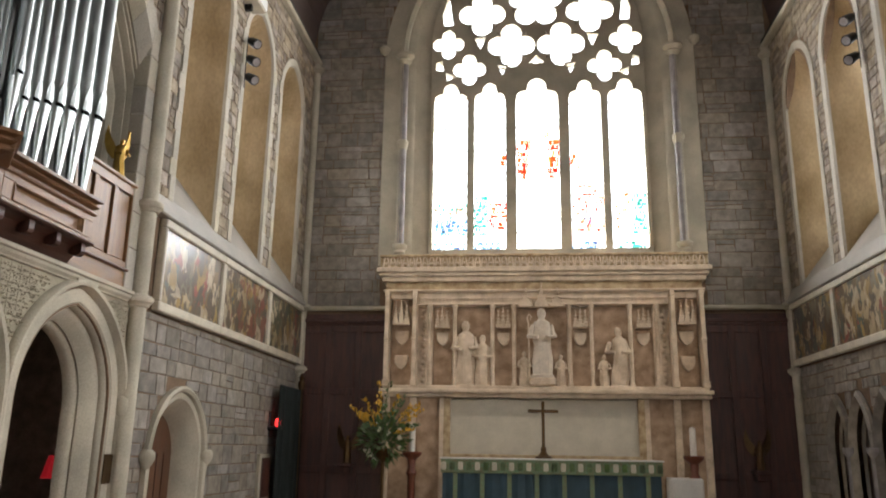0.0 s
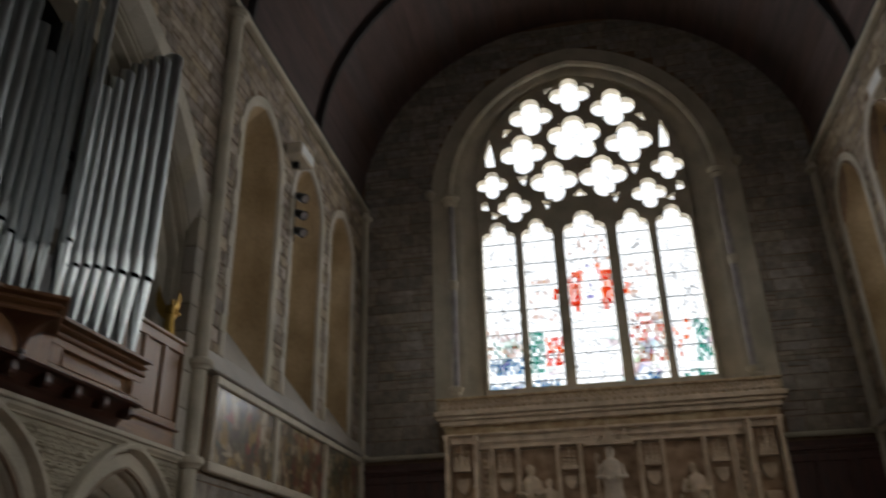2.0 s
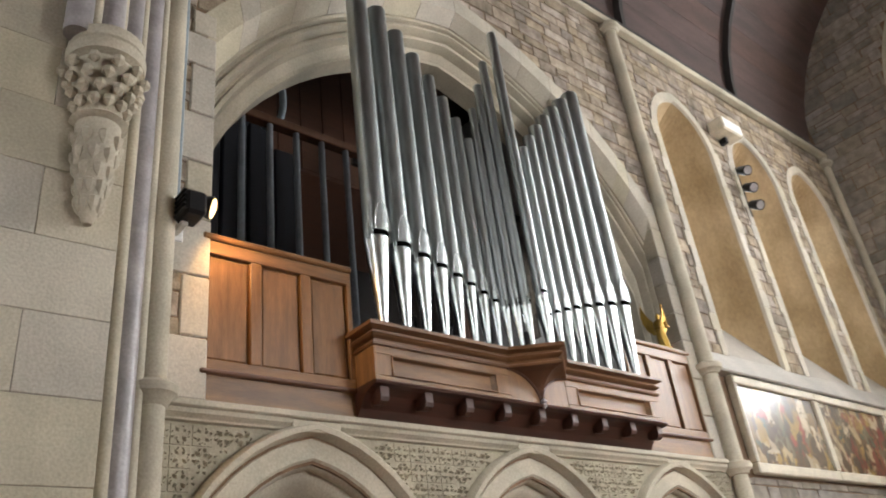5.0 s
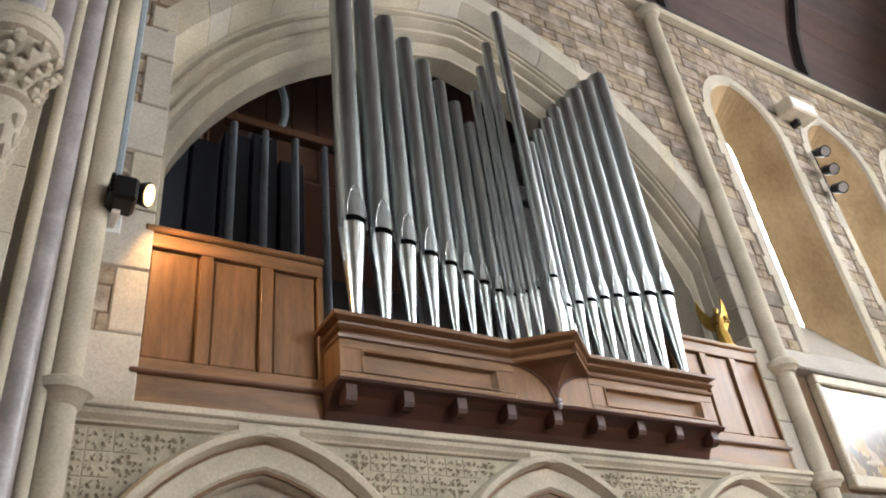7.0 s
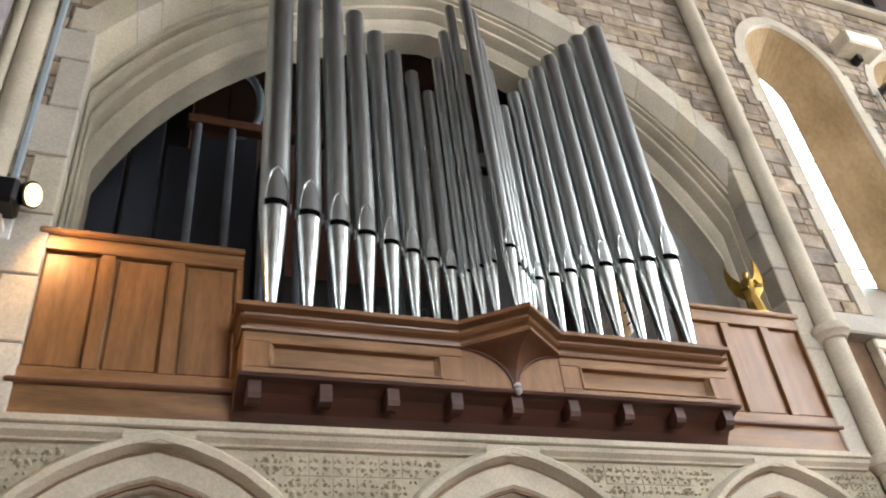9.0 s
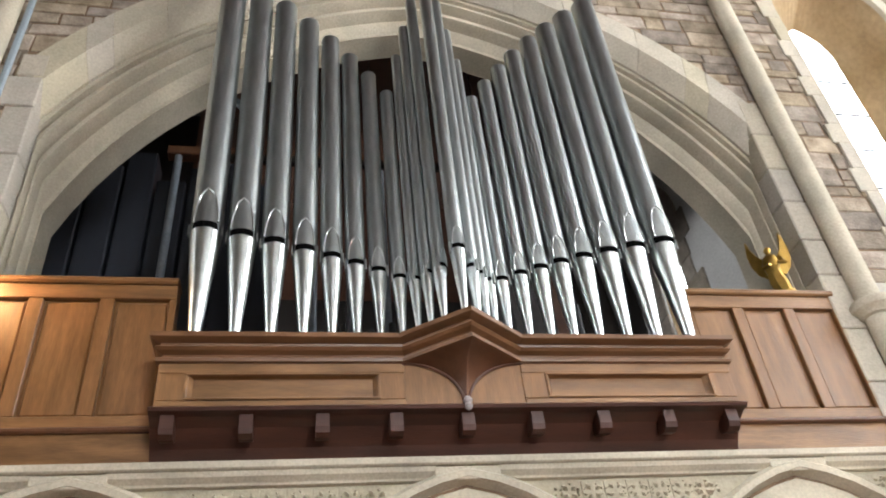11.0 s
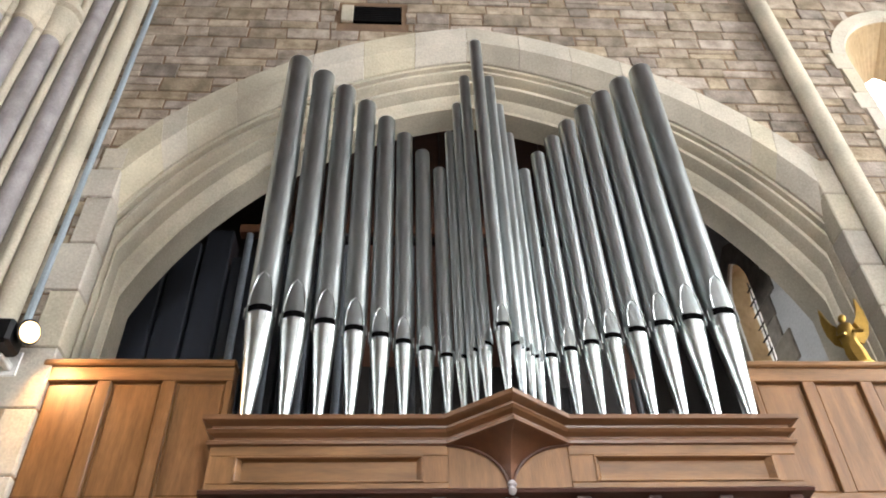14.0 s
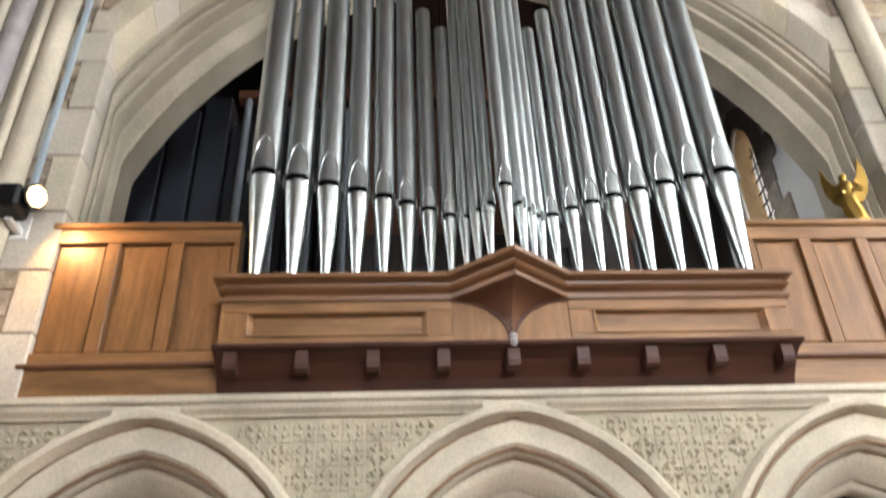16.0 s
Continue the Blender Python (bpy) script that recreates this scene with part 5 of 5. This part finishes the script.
part("arm", boxes((cx - .215, 12.33, 2.21, cx + .215, 12.37, 2.255), bevel=.006), BRASS, cross)
bm = bmesh.new()
lathe(bm, [(.12, 1.575), (.12, 1.60), (.09, 1.615), (.06, 1.64), (.035, 1.68), (.045, 1.71), (.028, 1.74)], (cx, 12.35, 0), 14)
part("foot", bm, BRASS, cross, smooth=True)
for s, x in ((-1, AX - 1.83), (1, AX + 1.97)):
    cs = thing("candlestick", (x, 11.9, .34), "tall dark wooden floor candlestick with a white candle", "candlestick", "altar candlesticks")
    bm = bmesh.new()
    lathe(bm, [(.16, .34), (.16, .4), (.09, .46), (.055, .56), (.05, 1.3), (.075, 1.36), (.05, 1.42), (.06, 1.54), (.13, 1.60), (.14, 1.63), (.13, 1.645)], (x, 11.9, 0), 14)
    part("stem", bm, REDWOOD, cs, smooth=True)
    bm = bmesh.new()
    lathe(bm, [(.042, 1.64), (.042, 2.0), (.03, 2.01), (.006, 2.02), (.004, 2.035)], (x, 11.9, 0), 14)
    part("candle", bm, WAX, cs, "white candle", smooth=True)
cred = thing("lectern_stand", (AX + 1.7, 11.75, .34), "white draped stand beside the altar", "stand")
part("drape", boxes((AX + 1.62, 11.75, .34, AX + 2.05, 12.1, 1.36), bevel=.02), LINEN, cred)

# flowers
fl = thing("flower_arrangement", (AX - 2.24, 11.7, .34), "tall arrangement of yellow and white flowers on a stand", "flowers")
bm = bmesh.new()
lathe(bm, [(.15, .34), (.15, .37), (.025, .42), (.025, 1.5), (.09, 1.56), (.13, 1.66), (.12, 1.68)], (AX - 2.2, 11.7, 0), 12)
part("stand", bm, BRASS, fl, smooth=True)
rng = random.Random(3)
bl, by, bw, bs = bmesh.new(), bmesh.new(), bmesh.new(), bmesh.new()
c0 = Vector((AX - 2.2, 11.68, 1.78))


def leaf(bm, p, d, ln, wd):
    side = d.cross(Vector((rng.uniform(-1, 1), rng.uniform(-1, 1), rng.uniform(-1, 1)))).normalized() * wd
    q = [bm.verts.new(c) for c in (p, p + d * ln * .5 + side, p + d * ln, p + d * ln * .5 - side)]
    bm.faces.new(q)


for k in range(420):
    d = Vector((rng.gauss(0, 1), rng.gauss(0, .7), rng.gauss(.15, .8))).normalized()
    p = c0 + Vector((d.x * .3, d.y * .2, d.z * .27)) * rng.random() ** .5
    leaf(bl, p, d, rng.uniform(.07, .17), rng.uniform(.012, .03))
for k in range(20):
    a = rng.uniform(-1.25, 1.25)
    ln = rng.uniform(.4, .92) * (1 - .2 * abs(a))
    tip = c0 + Vector((math.sin(a) * ln, rng.uniform(-.1, .1), math.cos(a) * ln * .95))
    mid = (c0 + tip) / 2 + Vector((0, 0, .06))
    tube(bs, [c0, mid, tip], [.006, .005, .002], 5)
    for j in range(22):
        t = .45 + .55 * rng.random()
        p = c0.lerp(tip, t) + Vector((rng.gauss(0, .018), rng.gauss(0, .018), .04 * (1 - t)))
        leaf(by if k % 3 else bl, p, Vector((rng.gauss(0, .6), rng.gauss(0, .6), 1)).normalized(), .065, .02)
for k in range(16):
    d = Vector((rng.gauss(0, 1), -abs(rng.gauss(0, .6)), rng.gauss(0, .8))).normalized()
    p = c0 + Vector((d.x * .28, d.y * .2, d.z * .24))
    for j in range(12):
        leaf(bw, p, (d + Vector((rng.gauss(0, .7), rng.gauss(0, .7), rng.gauss(0, .7)))).normalized(), .05, .018)
for nm, b, m in (("foliage", bl, LEAF), ("yellow_blossom", by, YELLOW), ("white_blossom", bw, WHITEFLOWER), ("stalks", bs, LEAF)):
    tagged(part(nm, b, m, fl), kind="stuff")

# gilded angels, on the gallery capping and on the sanctuary panelling
figure("gilt_angel", W - .03, 7.30, 4.085, .36, GOLD, "small gilded winged statue on the oak capping", wings=True, turn=55, spread=.75, back=.5, lean=-.2)
for x, m in ((AX - 3.0, 0), (AX + 3.15, 0)):
    figure("gilt_angel", x, 13.05, 1.45, .42, BRASS, "small gilded winged statue on a bracket", wings=True, spread=1.0)
    br = tagged(part("wall_bracket", boxes((x - .1, 12.95, 1.40, x + .1, E - .06, 1.45), (x - .06, 13.02, 1.3, x + .06, E - .06, 1.40), bevel=.012), DARKOAK), "dark wooden wall bracket for a statue", "bracket")

# dark panelling either side of the reredos
for a, b in ((W + .03, X0 - .02), (X1 + .02, R - .03)):
    pn = thing("wall_panelling", ((a + b) / 2, E, .34), "dark red-brown stained panelling on the east wall", "panelling", "east wall panelling")
    part("backing", boxes((a, E - .05, .34, b, E, 3.80)), DARKOAK, pn)
    part("capping", boxes((a, E - .09, 3.66, b, E, 3.72), (a, E - .07, 3.62, b, E, 3.66), bevel=.01), DARKOAK, pn)
    n = 3
    for k in range(n + 1):
        x = a + (b - a) * k / n
        part("stile", boxes((max(a, x - .05), E - .075, .34, min(b, x + .05), E - .045, 3.62), bevel=.006), DARKOAK, pn)
    for z in (.36, 1.3, 2.5, 3.5):
        part("rail", boxes((a, E - .072, z, b, E - .048, z + .1), bevel=.006), DARKOAK, pn)
    part("string_course", boxes((a - .02, E - .10, 3.86, b + .0, E + .01, 3.93), bevel=.02), PLAIN, pn)


# ---- painted panels of the sanctuary walls ----
def painted(name, seed, base, second):
    """Loose patches of oil colour, like a dim figure painting, with no figure in it."""
    m = bpy.data.materials.new(name)
    m.use_nodes = True
    n, l = m.node_tree.nodes, m.node_tree.links
    b = n["Principled BSDF"]
    geo = n.new("ShaderNodeNewGeometry")
    mp = n.new("ShaderNodeMapping")
    mp.inputs["Scale"].default_value = (1, 1, .6)
    mp.inputs["Location"].default_value = (seed * 3.1, seed * 1.7, 0)
    l.new(geo.outputs["Position"], mp.inputs[0])
    no = n.new("ShaderNodeTexNoise")
    no.inputs["Scale"].default_value, no.inputs["Detail"].default_value, no.inputs["Distortion"].default_value = 7.5, 4.5, .8
    l.new(mp.outputs[0], no.inputs["Vector"])
    vo = n.new("ShaderNodeTexVoronoi")
    vo.inputs["Scale"].default_value = 8.0
    ad = n.new("ShaderNodeMix")
    ad.data_type, ad.blend_type = "RGBA", "LINEAR_LIGHT"
    ad.inputs["Factor"].default_value = .2
    l.new(mp.outputs[0], ad.inputs[6])
    l.new(no.outputs["Color"], ad.inputs[7])
    l.new(ad.outputs[2], vo.inputs["Vector"])
    sc = n.new("ShaderNodeSeparateColor")
    l.new(vo.outputs["Color"], sc.inputs[0])
    r = n.new("ShaderNodeValToRGB")
    r.color_ramp.interpolation = "CONSTANT"
    els = r.color_ramp.elements
    els[0].position, els[0].color = .0, (.12, .09, .06, 1)
    els[1].position, els[1].color = .88, (*second, 1)
    for p, c in ((.18, (.14, .09, .05)), (.30, base), (.44, (.34, .23, .07)), (.55, (.10, .12, .10)), (.64, (.56, .48, .35)), (.74, (.28, .07, .05)), (.81, (.20, .18, .12))):
        e = els.new(p)
        e.color = (*c, 1)
    l.new(sc.outputs[0], r.inputs[0])
    sh = n.new("ShaderNodeMix")
    sh.data_type, sh.blend_type = "RGBA", "MULTIPLY"
    sh.inputs["Factor"].default_value = .85
    tone = n.new("ShaderNodeValToRGB")
    tone.color_ramp.elements[0].position, tone.color_ramp.elements[0].color = .3, (.5, .46, .42, 1)
    tone.color_ramp.elements[1].position, tone.color_ramp.elements[1].color = .62, (1.0, .97, .9, 1)
    l.new(no.outputs[0], tone.inputs[0])
    l.new(r.outputs[0], sh.inputs[6])
    l.new(tone.outputs[0], sh.inputs[7])
    l.new(sh.outputs[2], b.inputs["Base Color"])
    b.inputs["Roughness"].default_value = .4
    b.inputs["Coat Weight"].default_value, b.inputs["Coat Roughness"].default_value = 1.0, .22
    return m


edges_p = (8.12, 9.74, 11.50, 13.22)
for side, x, sg in (("north", W, 1), ("south", R, -1)):
    for i in range(3):
        y0, y1 = edges_p[i], edges_p[i + 1]
        pt = thing("wall_painting", (x, (y0 + y1) / 2, 3.0), "dim gold and red figure painting in a cream frame", "painting", "sanctuary wall paintings")
        xa, xb = sorted((x, x + sg * .05))
        part("canvas", boxes((xa, y0 + .05, 3.07, xb, y1 - .05, 3.83)), painted("oil_painting", i + (4 if sg < 0 else 0), ((.20, .13, .05), (.24, .08, .05), (.10, .12, .07), (.09, .11, .14), (.2, .14, .06), (.12, .12, .12))[i + (3 if sg < 0 else 0)], (.45, .36, .22)), pt, "dim painted canvas")
        xa, xb = sorted((x, x + sg * .085))
        part("frame_top", boxes((xa, y0, 3.83, xb, y1, 3.92), bevel=.012), FRAMEPAINT, pt)
        part("frame_bottom", boxes((xa, y0, 2.97, xb, y1, 3.07), bevel=.012), FRAMEPAINT, pt)
        for yy in (y0, y1):
            part("frame_side", boxes((xa, max(y0, yy - .05), 3.07, xb, min(y1, yy + .05), 3.83), bevel=.01), FRAMEPAINT, pt)

# ---- chancel arch respond at the west of the organ bay ----
resp = thing("chancel_arch_respond", (W, 2.0, 0), "clustered respond of grey marble and cream stone shafts", "column", kind="structure")
part("core", boxes((W - .4, 1.2, 0, W + .10, 2.46, TOP + .2)), PLAIN, resp)
part("core", boxes((W - .4, 1.2, 0, W + .33, 2.19, 4.68)), PLAIN, resp)
part("core", boxes((W - .4, 1.2, 4.68, W + .24, 2.12, TOP + .2)), PLAIN, resp)
part("core", boxes((W - .4, 1.2, 4.68, W + .42, 1.86, TOP + .2)), PLAIN, resp)
z, k = 0.0, 0
while z < 4.6:
    h = .36
    for y0, y1 in (((1.2, 1.62), (1.62, 2.205)) if k % 2 else ((1.2, 1.85), (1.85, 2.205))):
        part("ashlar_block", boxes((W + .3, y0 + .001, z + .001, W + .42, y1 - .001, z + h - .001), bevel=.003), ASHLAR, resp)
    z += h
    k += 1
for x, y, r, m in ((W + .08, 2.53, .07, PLAIN), (W + .135, 2.44, .03, PLAIN), (W + .21, 2.345, .062, MARBLE), (W + .275, 2.275, .028, PLAIN)):
    bm = bmesh.new()
    lathe(bm, [(r, 0), (r, TOP + .2)], (x, y, 0), 18)
    part("shaft", bm, m, resp, "grey marble shaft" if m is MARBLE else "cream stone shaft", smooth=True)
bm = bmesh.new()
lathe(bm, [(.062, -.08), (.08, -.07), (.10, -.03), (.13, -.01), (.135, .03), (.10, .055), (.062, .07)], (W + .07, 2.53, 3.06), 20)
part("shaft_ring", bm, PLAIN, resp, smooth=True)
# carved corbel with a leaf capital, under a cluster of shafts
bm = bmesh.new()
cpx, cpy, DZ = W + .46, 2.05, -.08
lathe(bm, [(.02, 3.76), (.05, 3.84), (.075, 4.0), (.10, 4.15), (.105, 4.30), (.135, 4.32), (.105, 4.35), (.11, 4.45), (.165, 4.62), (.155, 4.65), (.19, 4.67), (.195, 4.73), (.17, 4.745), (.185, 4.76), (.185, 4.82), (.15, 4.84)], (cpx, cpy, DZ), 24)
for k in range(44):
    a, z = 2 * math.pi * k / 11 + .2 * (k // 11), 4.40 + .066 * (k // 11)
    rr = .12 + .024 * (k // 11)
    lathe(bm, [(0, -.04), (.03, -.01), (.026, .02), (0, .04)], (cpx + rr * math.cos(a), cpy + rr * math.sin(a), z + DZ), 6, cap=False)
for k in range(40):
    a, z = 2 * math.pi * k / 8 + .4 * (k // 8), 3.86 + .085 * (k // 8)
    rr = .045 + .014 * (k // 8)
    lathe(bm, [(0, -.05), (.026, -.015), (.03, .02), (0, .045)], (cpx + rr * math.cos(a), cpy + rr * math.sin(a), z + DZ), 6, cap=False)
part("foliage_capital", bm, PLAIN, resp, "carved leaf capital", smooth=True)
for x, y, r, m in ((W + .33, 2.19, .066, MARBLE), (W + .40, 2.12, .03, PLAIN), (W + .46, 2.05, .07, MARBLE), (W + .50, 1.965, .03, PLAIN), (W + .53, 1.88, .065, MARBLE)):
    bm = bmesh.new()
    lathe(bm, [(r, 4.7), (r, 6.7)], (x, y, 0), 18)
    part("shaft", bm, m, resp, "grey marble shaft" if m is MARBLE else "cream stone shaft", smooth=True)
    bm = bmesh.new()
    lathe(bm, [(r, 6.52), (r + .02, 6.54), (r + .012, 6.57), (r + .015, 6.65), (r + .05, 6.76), (r + .06, 6.8), (r + .03, 6.82), (r + .07, 6.85), (r + .07, 6.9), (r, 6.95), (r, TOP + .1)], (x, y, 0), 16)
    part("capital", bm, PLAIN, resp, smooth=True)
cond = thing("cable_conduit", (W + .02, 2.66, 3.2), "blue-grey vertical cable conduit on the wall", "conduit")
part("pipe", boxes((W, 2.604, 4.12, W + .034, 2.642, TOP), bevel=.008), CONDUIT, cond)

# ---- lamps and small fittings ----
LX, LY, LZ = W + .20, 2.765, 4.125
aim = Vector((.42, .87, -.26)).normalized()
lamp = thing("flood_lamp", (W + .1, 2.66, 4.1), "black wall floodlight with a glowing warm bulb", "lamp")
part("housing", boxes((W + .10, LY - .18, LZ - .10, W + .27, LY - .06, LZ + .05), bevel=.018), IRON, lamp)
for k in range(5):
    part("cooling_fin", boxes((W + .11, LY - .195, LZ - .085 + .03 * k, W + .26, LY - .175, LZ - .075 + .03 * k)), IRON, lamp)
part("arm", boxes((W - .01, LY - .16, LZ - .12, W + .16, LY - .12, LZ - .08), (W - .01, LY - .19, LZ - .15, W + .02, LY - .09, LZ + .0), bevel=.006), WHITEMETAL, lamp)
bm = bmesh.new()
c0 = Vector((LX, LY, LZ))
tube(bm, [c0 - aim * .10, c0 - aim * .02, c0 - aim * .005], [.045, .066, .068], 16)
part("barrel", bm, IRON, lamp, smooth=True)
bm = bmesh.new()
tube(bm, [c0 - aim * .004, c0 + aim * .004, c0 + aim * .012], [.056, .056, .03], 16)
part("lens", bm, BULB, lamp, "glowing warm lens", smooth=True)
sd = bpy.data.lights.new("flood_lamp_light", "SPOT")
sd.energy, sd.color, sd.spot_size, sd.spot_blend, sd.shadow_soft_size = 28, (1.0, 0.58, 0.25), radians(120), .6, .04
new("flood_lamp_light", sd).matrix_world = look((LX + .02, LY + .05, LZ - .02), (W + .02, 3.25, 3.5))

vent = thing("wall_vent", (W, 4.42, 7.4), "dark louvred vent in a pale stone frame", "vent")
part("frame", boxes((W, 4.16, 7.38, W + .03, 4.26, 7.62), bevel=.008), PLAIN, vent)
# black sheet painted in for the dark behind the slats
part("backing", boxes((W - .0, 4.26, 7.38, W + .016, 4.66, 7.62)), BLACK, vent)
for k in range(8):
    part("slat", boxes((W + .01, 4.27, 7.39 + .028 * k, W + .028, 4.65, 7.40 + .028 * k)), IRON, vent)


def spots(x, sg, y):
    bar = thing("spotlight_bar", (x, y, 6.7), "black bar with three small theatre spotlights", "spotlight")
    part("pole", boxes((x + sg * .03, y - .006, 6.25, x + sg * .042, y + .006, 7.0)) if sg > 0 else boxes((x - .042, y - .006, 6.25, x - .03, y + .006, 7.0)), IRON, bar)
    for z in (6.36, 6.62, 6.88):
        bm = bmesh.new()
        tube(bm, [(x + sg * .08, y, z + .05), (x + sg * .20, y - .06, z - .04)], [.055, .07], 10)
        sp = part("can", bm, IRON, bar, smooth=True)
        bm = bmesh.new()
        tube(bm, [(x + sg * .198, y - .059, z - .038), (x + sg * .204, y - .062, z - .043)], .055, 10)
        part("lens", bm, MARBLE, sp)
    fb = thing("flood_box", (x, y, 7.7), "pale box floodlight bracketed to the wall", "floodlight")
    part("housing", boxes(*[(min(x, x + sg * .22), y - .34, 7.41, max(x, x + sg * .22), y + .14, 7.60)], bevel=.015), FRAMEPAINT, fb)
    part("bracket", boxes(*[(min(x, x + sg * .1), y - .13, 7.33, max(x, x + sg * .1), y - .07, 7.42)]), IRON, fb)
    part("diffuser", boxes(*[(min(x + sg * .22, x + sg * .226), y - .32, 7.43, max(x + sg * .22, x + sg * .226), y + .12, 7.58)]), WHITEMETAL, fb)


spots(W, 1, 9.93)
spots(R, -1, 9.93)

door = thing("door_1", (W - .25, 9.0, 0), "plain wooden vestry door in a pointed arch, doorway gloom painted in", "door", kind="structure")
# closed leaf in darker oak, standing for the gloom of the open doorway
slab("leaf", [p for p in DOOR(.27)], [], W - .30, W - .25, NORTH, OAK_M, door)
for k in range(5):
    part("board", boxes((W - .252, 8.62 + .16 * k, .02, W - .243, 8.62 + .16 * k + .012, 1.6)), DARKOAK, door)
vot = thing("votive_lamp", (W, 12.26, 2.0), "glowing red votive lamp on a wall bracket", "lamp")
part("bracket", boxes((W, 11.94, 1.92, W + .2, 12.06, 1.96), (W, 11.97, 1.9, W + .03, 12.03, 2.16), bevel=.008), IRON, vot)
bm = bmesh.new()
lathe(bm, [(.03, 1.965), (.04, 1.99), (.04, 2.05), (.032, 2.07)], (W + .14, 12.0, 0), 12)
part("glass", bm, REDGLOW, vot, "red glowing glass", smooth=True)
aum = thing("wall_cupboard", (W, 11.85, 1.1), "small dark wall cupboard with a pale surround", "cupboard")
part("frame", boxes((W, 11.6, .95, W + .05, 12.1, 1.58), bevel=.01), PLAIN, aum)
part("door", boxes((W + .04, 11.67, 1.0, W + .06, 12.03, 1.53), bevel=.006), DARKOAK, aum)
plate = tagged(part("wall_plaque", boxes((W + .01, 7.55, 1.35, W + .025, 7.68, 1.6), bevel=.004), BRASS), "small brass plaque on the stone", "plaque")
cur = thing("curtain", (W + .35, 12.6, .34), "dark green curtain hanging on a post with a gilded cap", "curtain")
bm = bmesh.new()
pts = []
for k in range(41):
    t = k / 40
    pts.append((W + .16 + .04 * math.sin(k * 1.9), 11.95 + 1.15 * t))
lo = [bm.verts.new((x, y, .36)) for x, y in pts]
hi = [bm.verts.new((W + .16 + (x - W - .16) * .6, y, 2.55)) for x, y in pts]
for i in range(40):
    bm.faces.new((lo[i], lo[i + 1], hi[i + 1], hi[i]))
cl = part("cloth", bm, DARKCLOTH, cur)
sm = cl.modifiers.new("thick", "SOLIDIFY")
sm.thickness = .012
bm = bmesh.new()
lathe(bm, [(.03, .34), (.03, 2.55), (.055, 2.58), (.06, 2.66), (.03, 2.7), (.045, 2.75), (0, 2.82)], (W + .17, 12.98, 0), 10)
part("post", bm, BRASS, cur, "post with gilded cap", smooth=True)

tl = thing("table_lamp", (W - .55, 6.9, 1.0), "lamp with a glowing red shade in the aisle", "lamp")
bm = bmesh.new()
lathe(bm, [(.14, 1.38), (.09, 1.58)], (W - .55, 7.8, 0), 18, cap=False)
part("shade", bm, REDSHADE, tl, "red fabric shade")
bm = bmesh.new()
lathe(bm, [(.08, 1.0), (.08, 1.02), (.012, 1.05), (.012, 1.45)], (W - .55, 7.8, 0), 12)
part("stem", bm, BRASS, tl, smooth=True)
desk = tagged(part("choir_desk", boxes((W - .8, 7.4, 0, W - .36, 8.2, 1.0), bevel=.015), DARKOAK), "dark wooden desk in the aisle", "desk")

# ---- stones of the walls ----


def free_organ(u, v):
    if v < 5.75:
        if abs(u - OY) < 2.45 + .02:
            return False
    q = abs(u - OY) + .57
    if (q * q + (v - 3.776) ** 2) < (3.609 - .14) ** 2 and abs(u - OY) < 2.47:
        return False
    return not (4.14 < u < 4.68 and 7.36 < v < 7.64)


masonry(north, NORTH, 2.45, 7.9, 3.1, TOP + .15, W + .004, free_organ, RUBBLE, 300, lambda u, v: v > 5.0, 2)


def free_arcade(u, v):
    for k in range(5):
        d = abs(-u - (11.85 - .72 * k))
        if v < 1.8 and d < .42:
            return False
        if v >= 1.8 and d < .42 * max(0.0, 1 - ((v - 1.8) / .76) ** 1.5):
            return False
    return True


def free_lancets(u, v):
    for y, h in LANC:
        d = abs(u - y)
        if d < h + .06 and LSILL - .35 < v < LSPR:
            return False
        rise, hw = LTOP - LSPR, h
        c = (rise * rise - hw * hw) / (2 * hw)
        if v >= LSPR and (d + c) ** 2 + (v - LSPR) ** 2 < (hw + c + .06) ** 2:
            return False
    return True


masonry(north, NORTH, 7.9, E, 4.16, TOP + .15, W + .004, free_lancets, RUBBLE, 0, None, 3)


def free_door(u, v):
    d = abs(u - 9.0)
    return not (d < .70 and (v < 1.55 or d * d * 1.0 + ((v - 1.5) / 1.1) ** 2 < .70 ** 2))


masonry(north, NORTH, 7.9, E, .36, 2.95, W + .004, free_door, GREYSTONE, 0, None, 4, (.12, .24), (.2, .45))


def free_east(u, v):
    d = abs(u - AX)
    if v < 3.94 or (v < 4.7 and d < 2.42):
        return False
    if v < 8.45:
        return d > 2.33 + .26
    return (d + .341) ** 2 + (v - 8.45) ** 2 > (2.671 + .30) ** 2


masonry(east, EAST, W, R, 3.94, 12.0, -E + .004, free_east, GREYSTONE, 0, None, 6, (.14, .26), (.22, .5))
masonry(south, SOUTH, -E, -7.9, 4.16, TOP + .15, -R + .004, lambda u, v: free_lancets(-u, v), RUBBLE, 0, None, 7)
masonry(south, SOUTH, -E, -7.9, .36, 2.95, -R + .004, free_arcade, GREYSTONE, 0, None, 8, (.12, .24), (.2, .45))
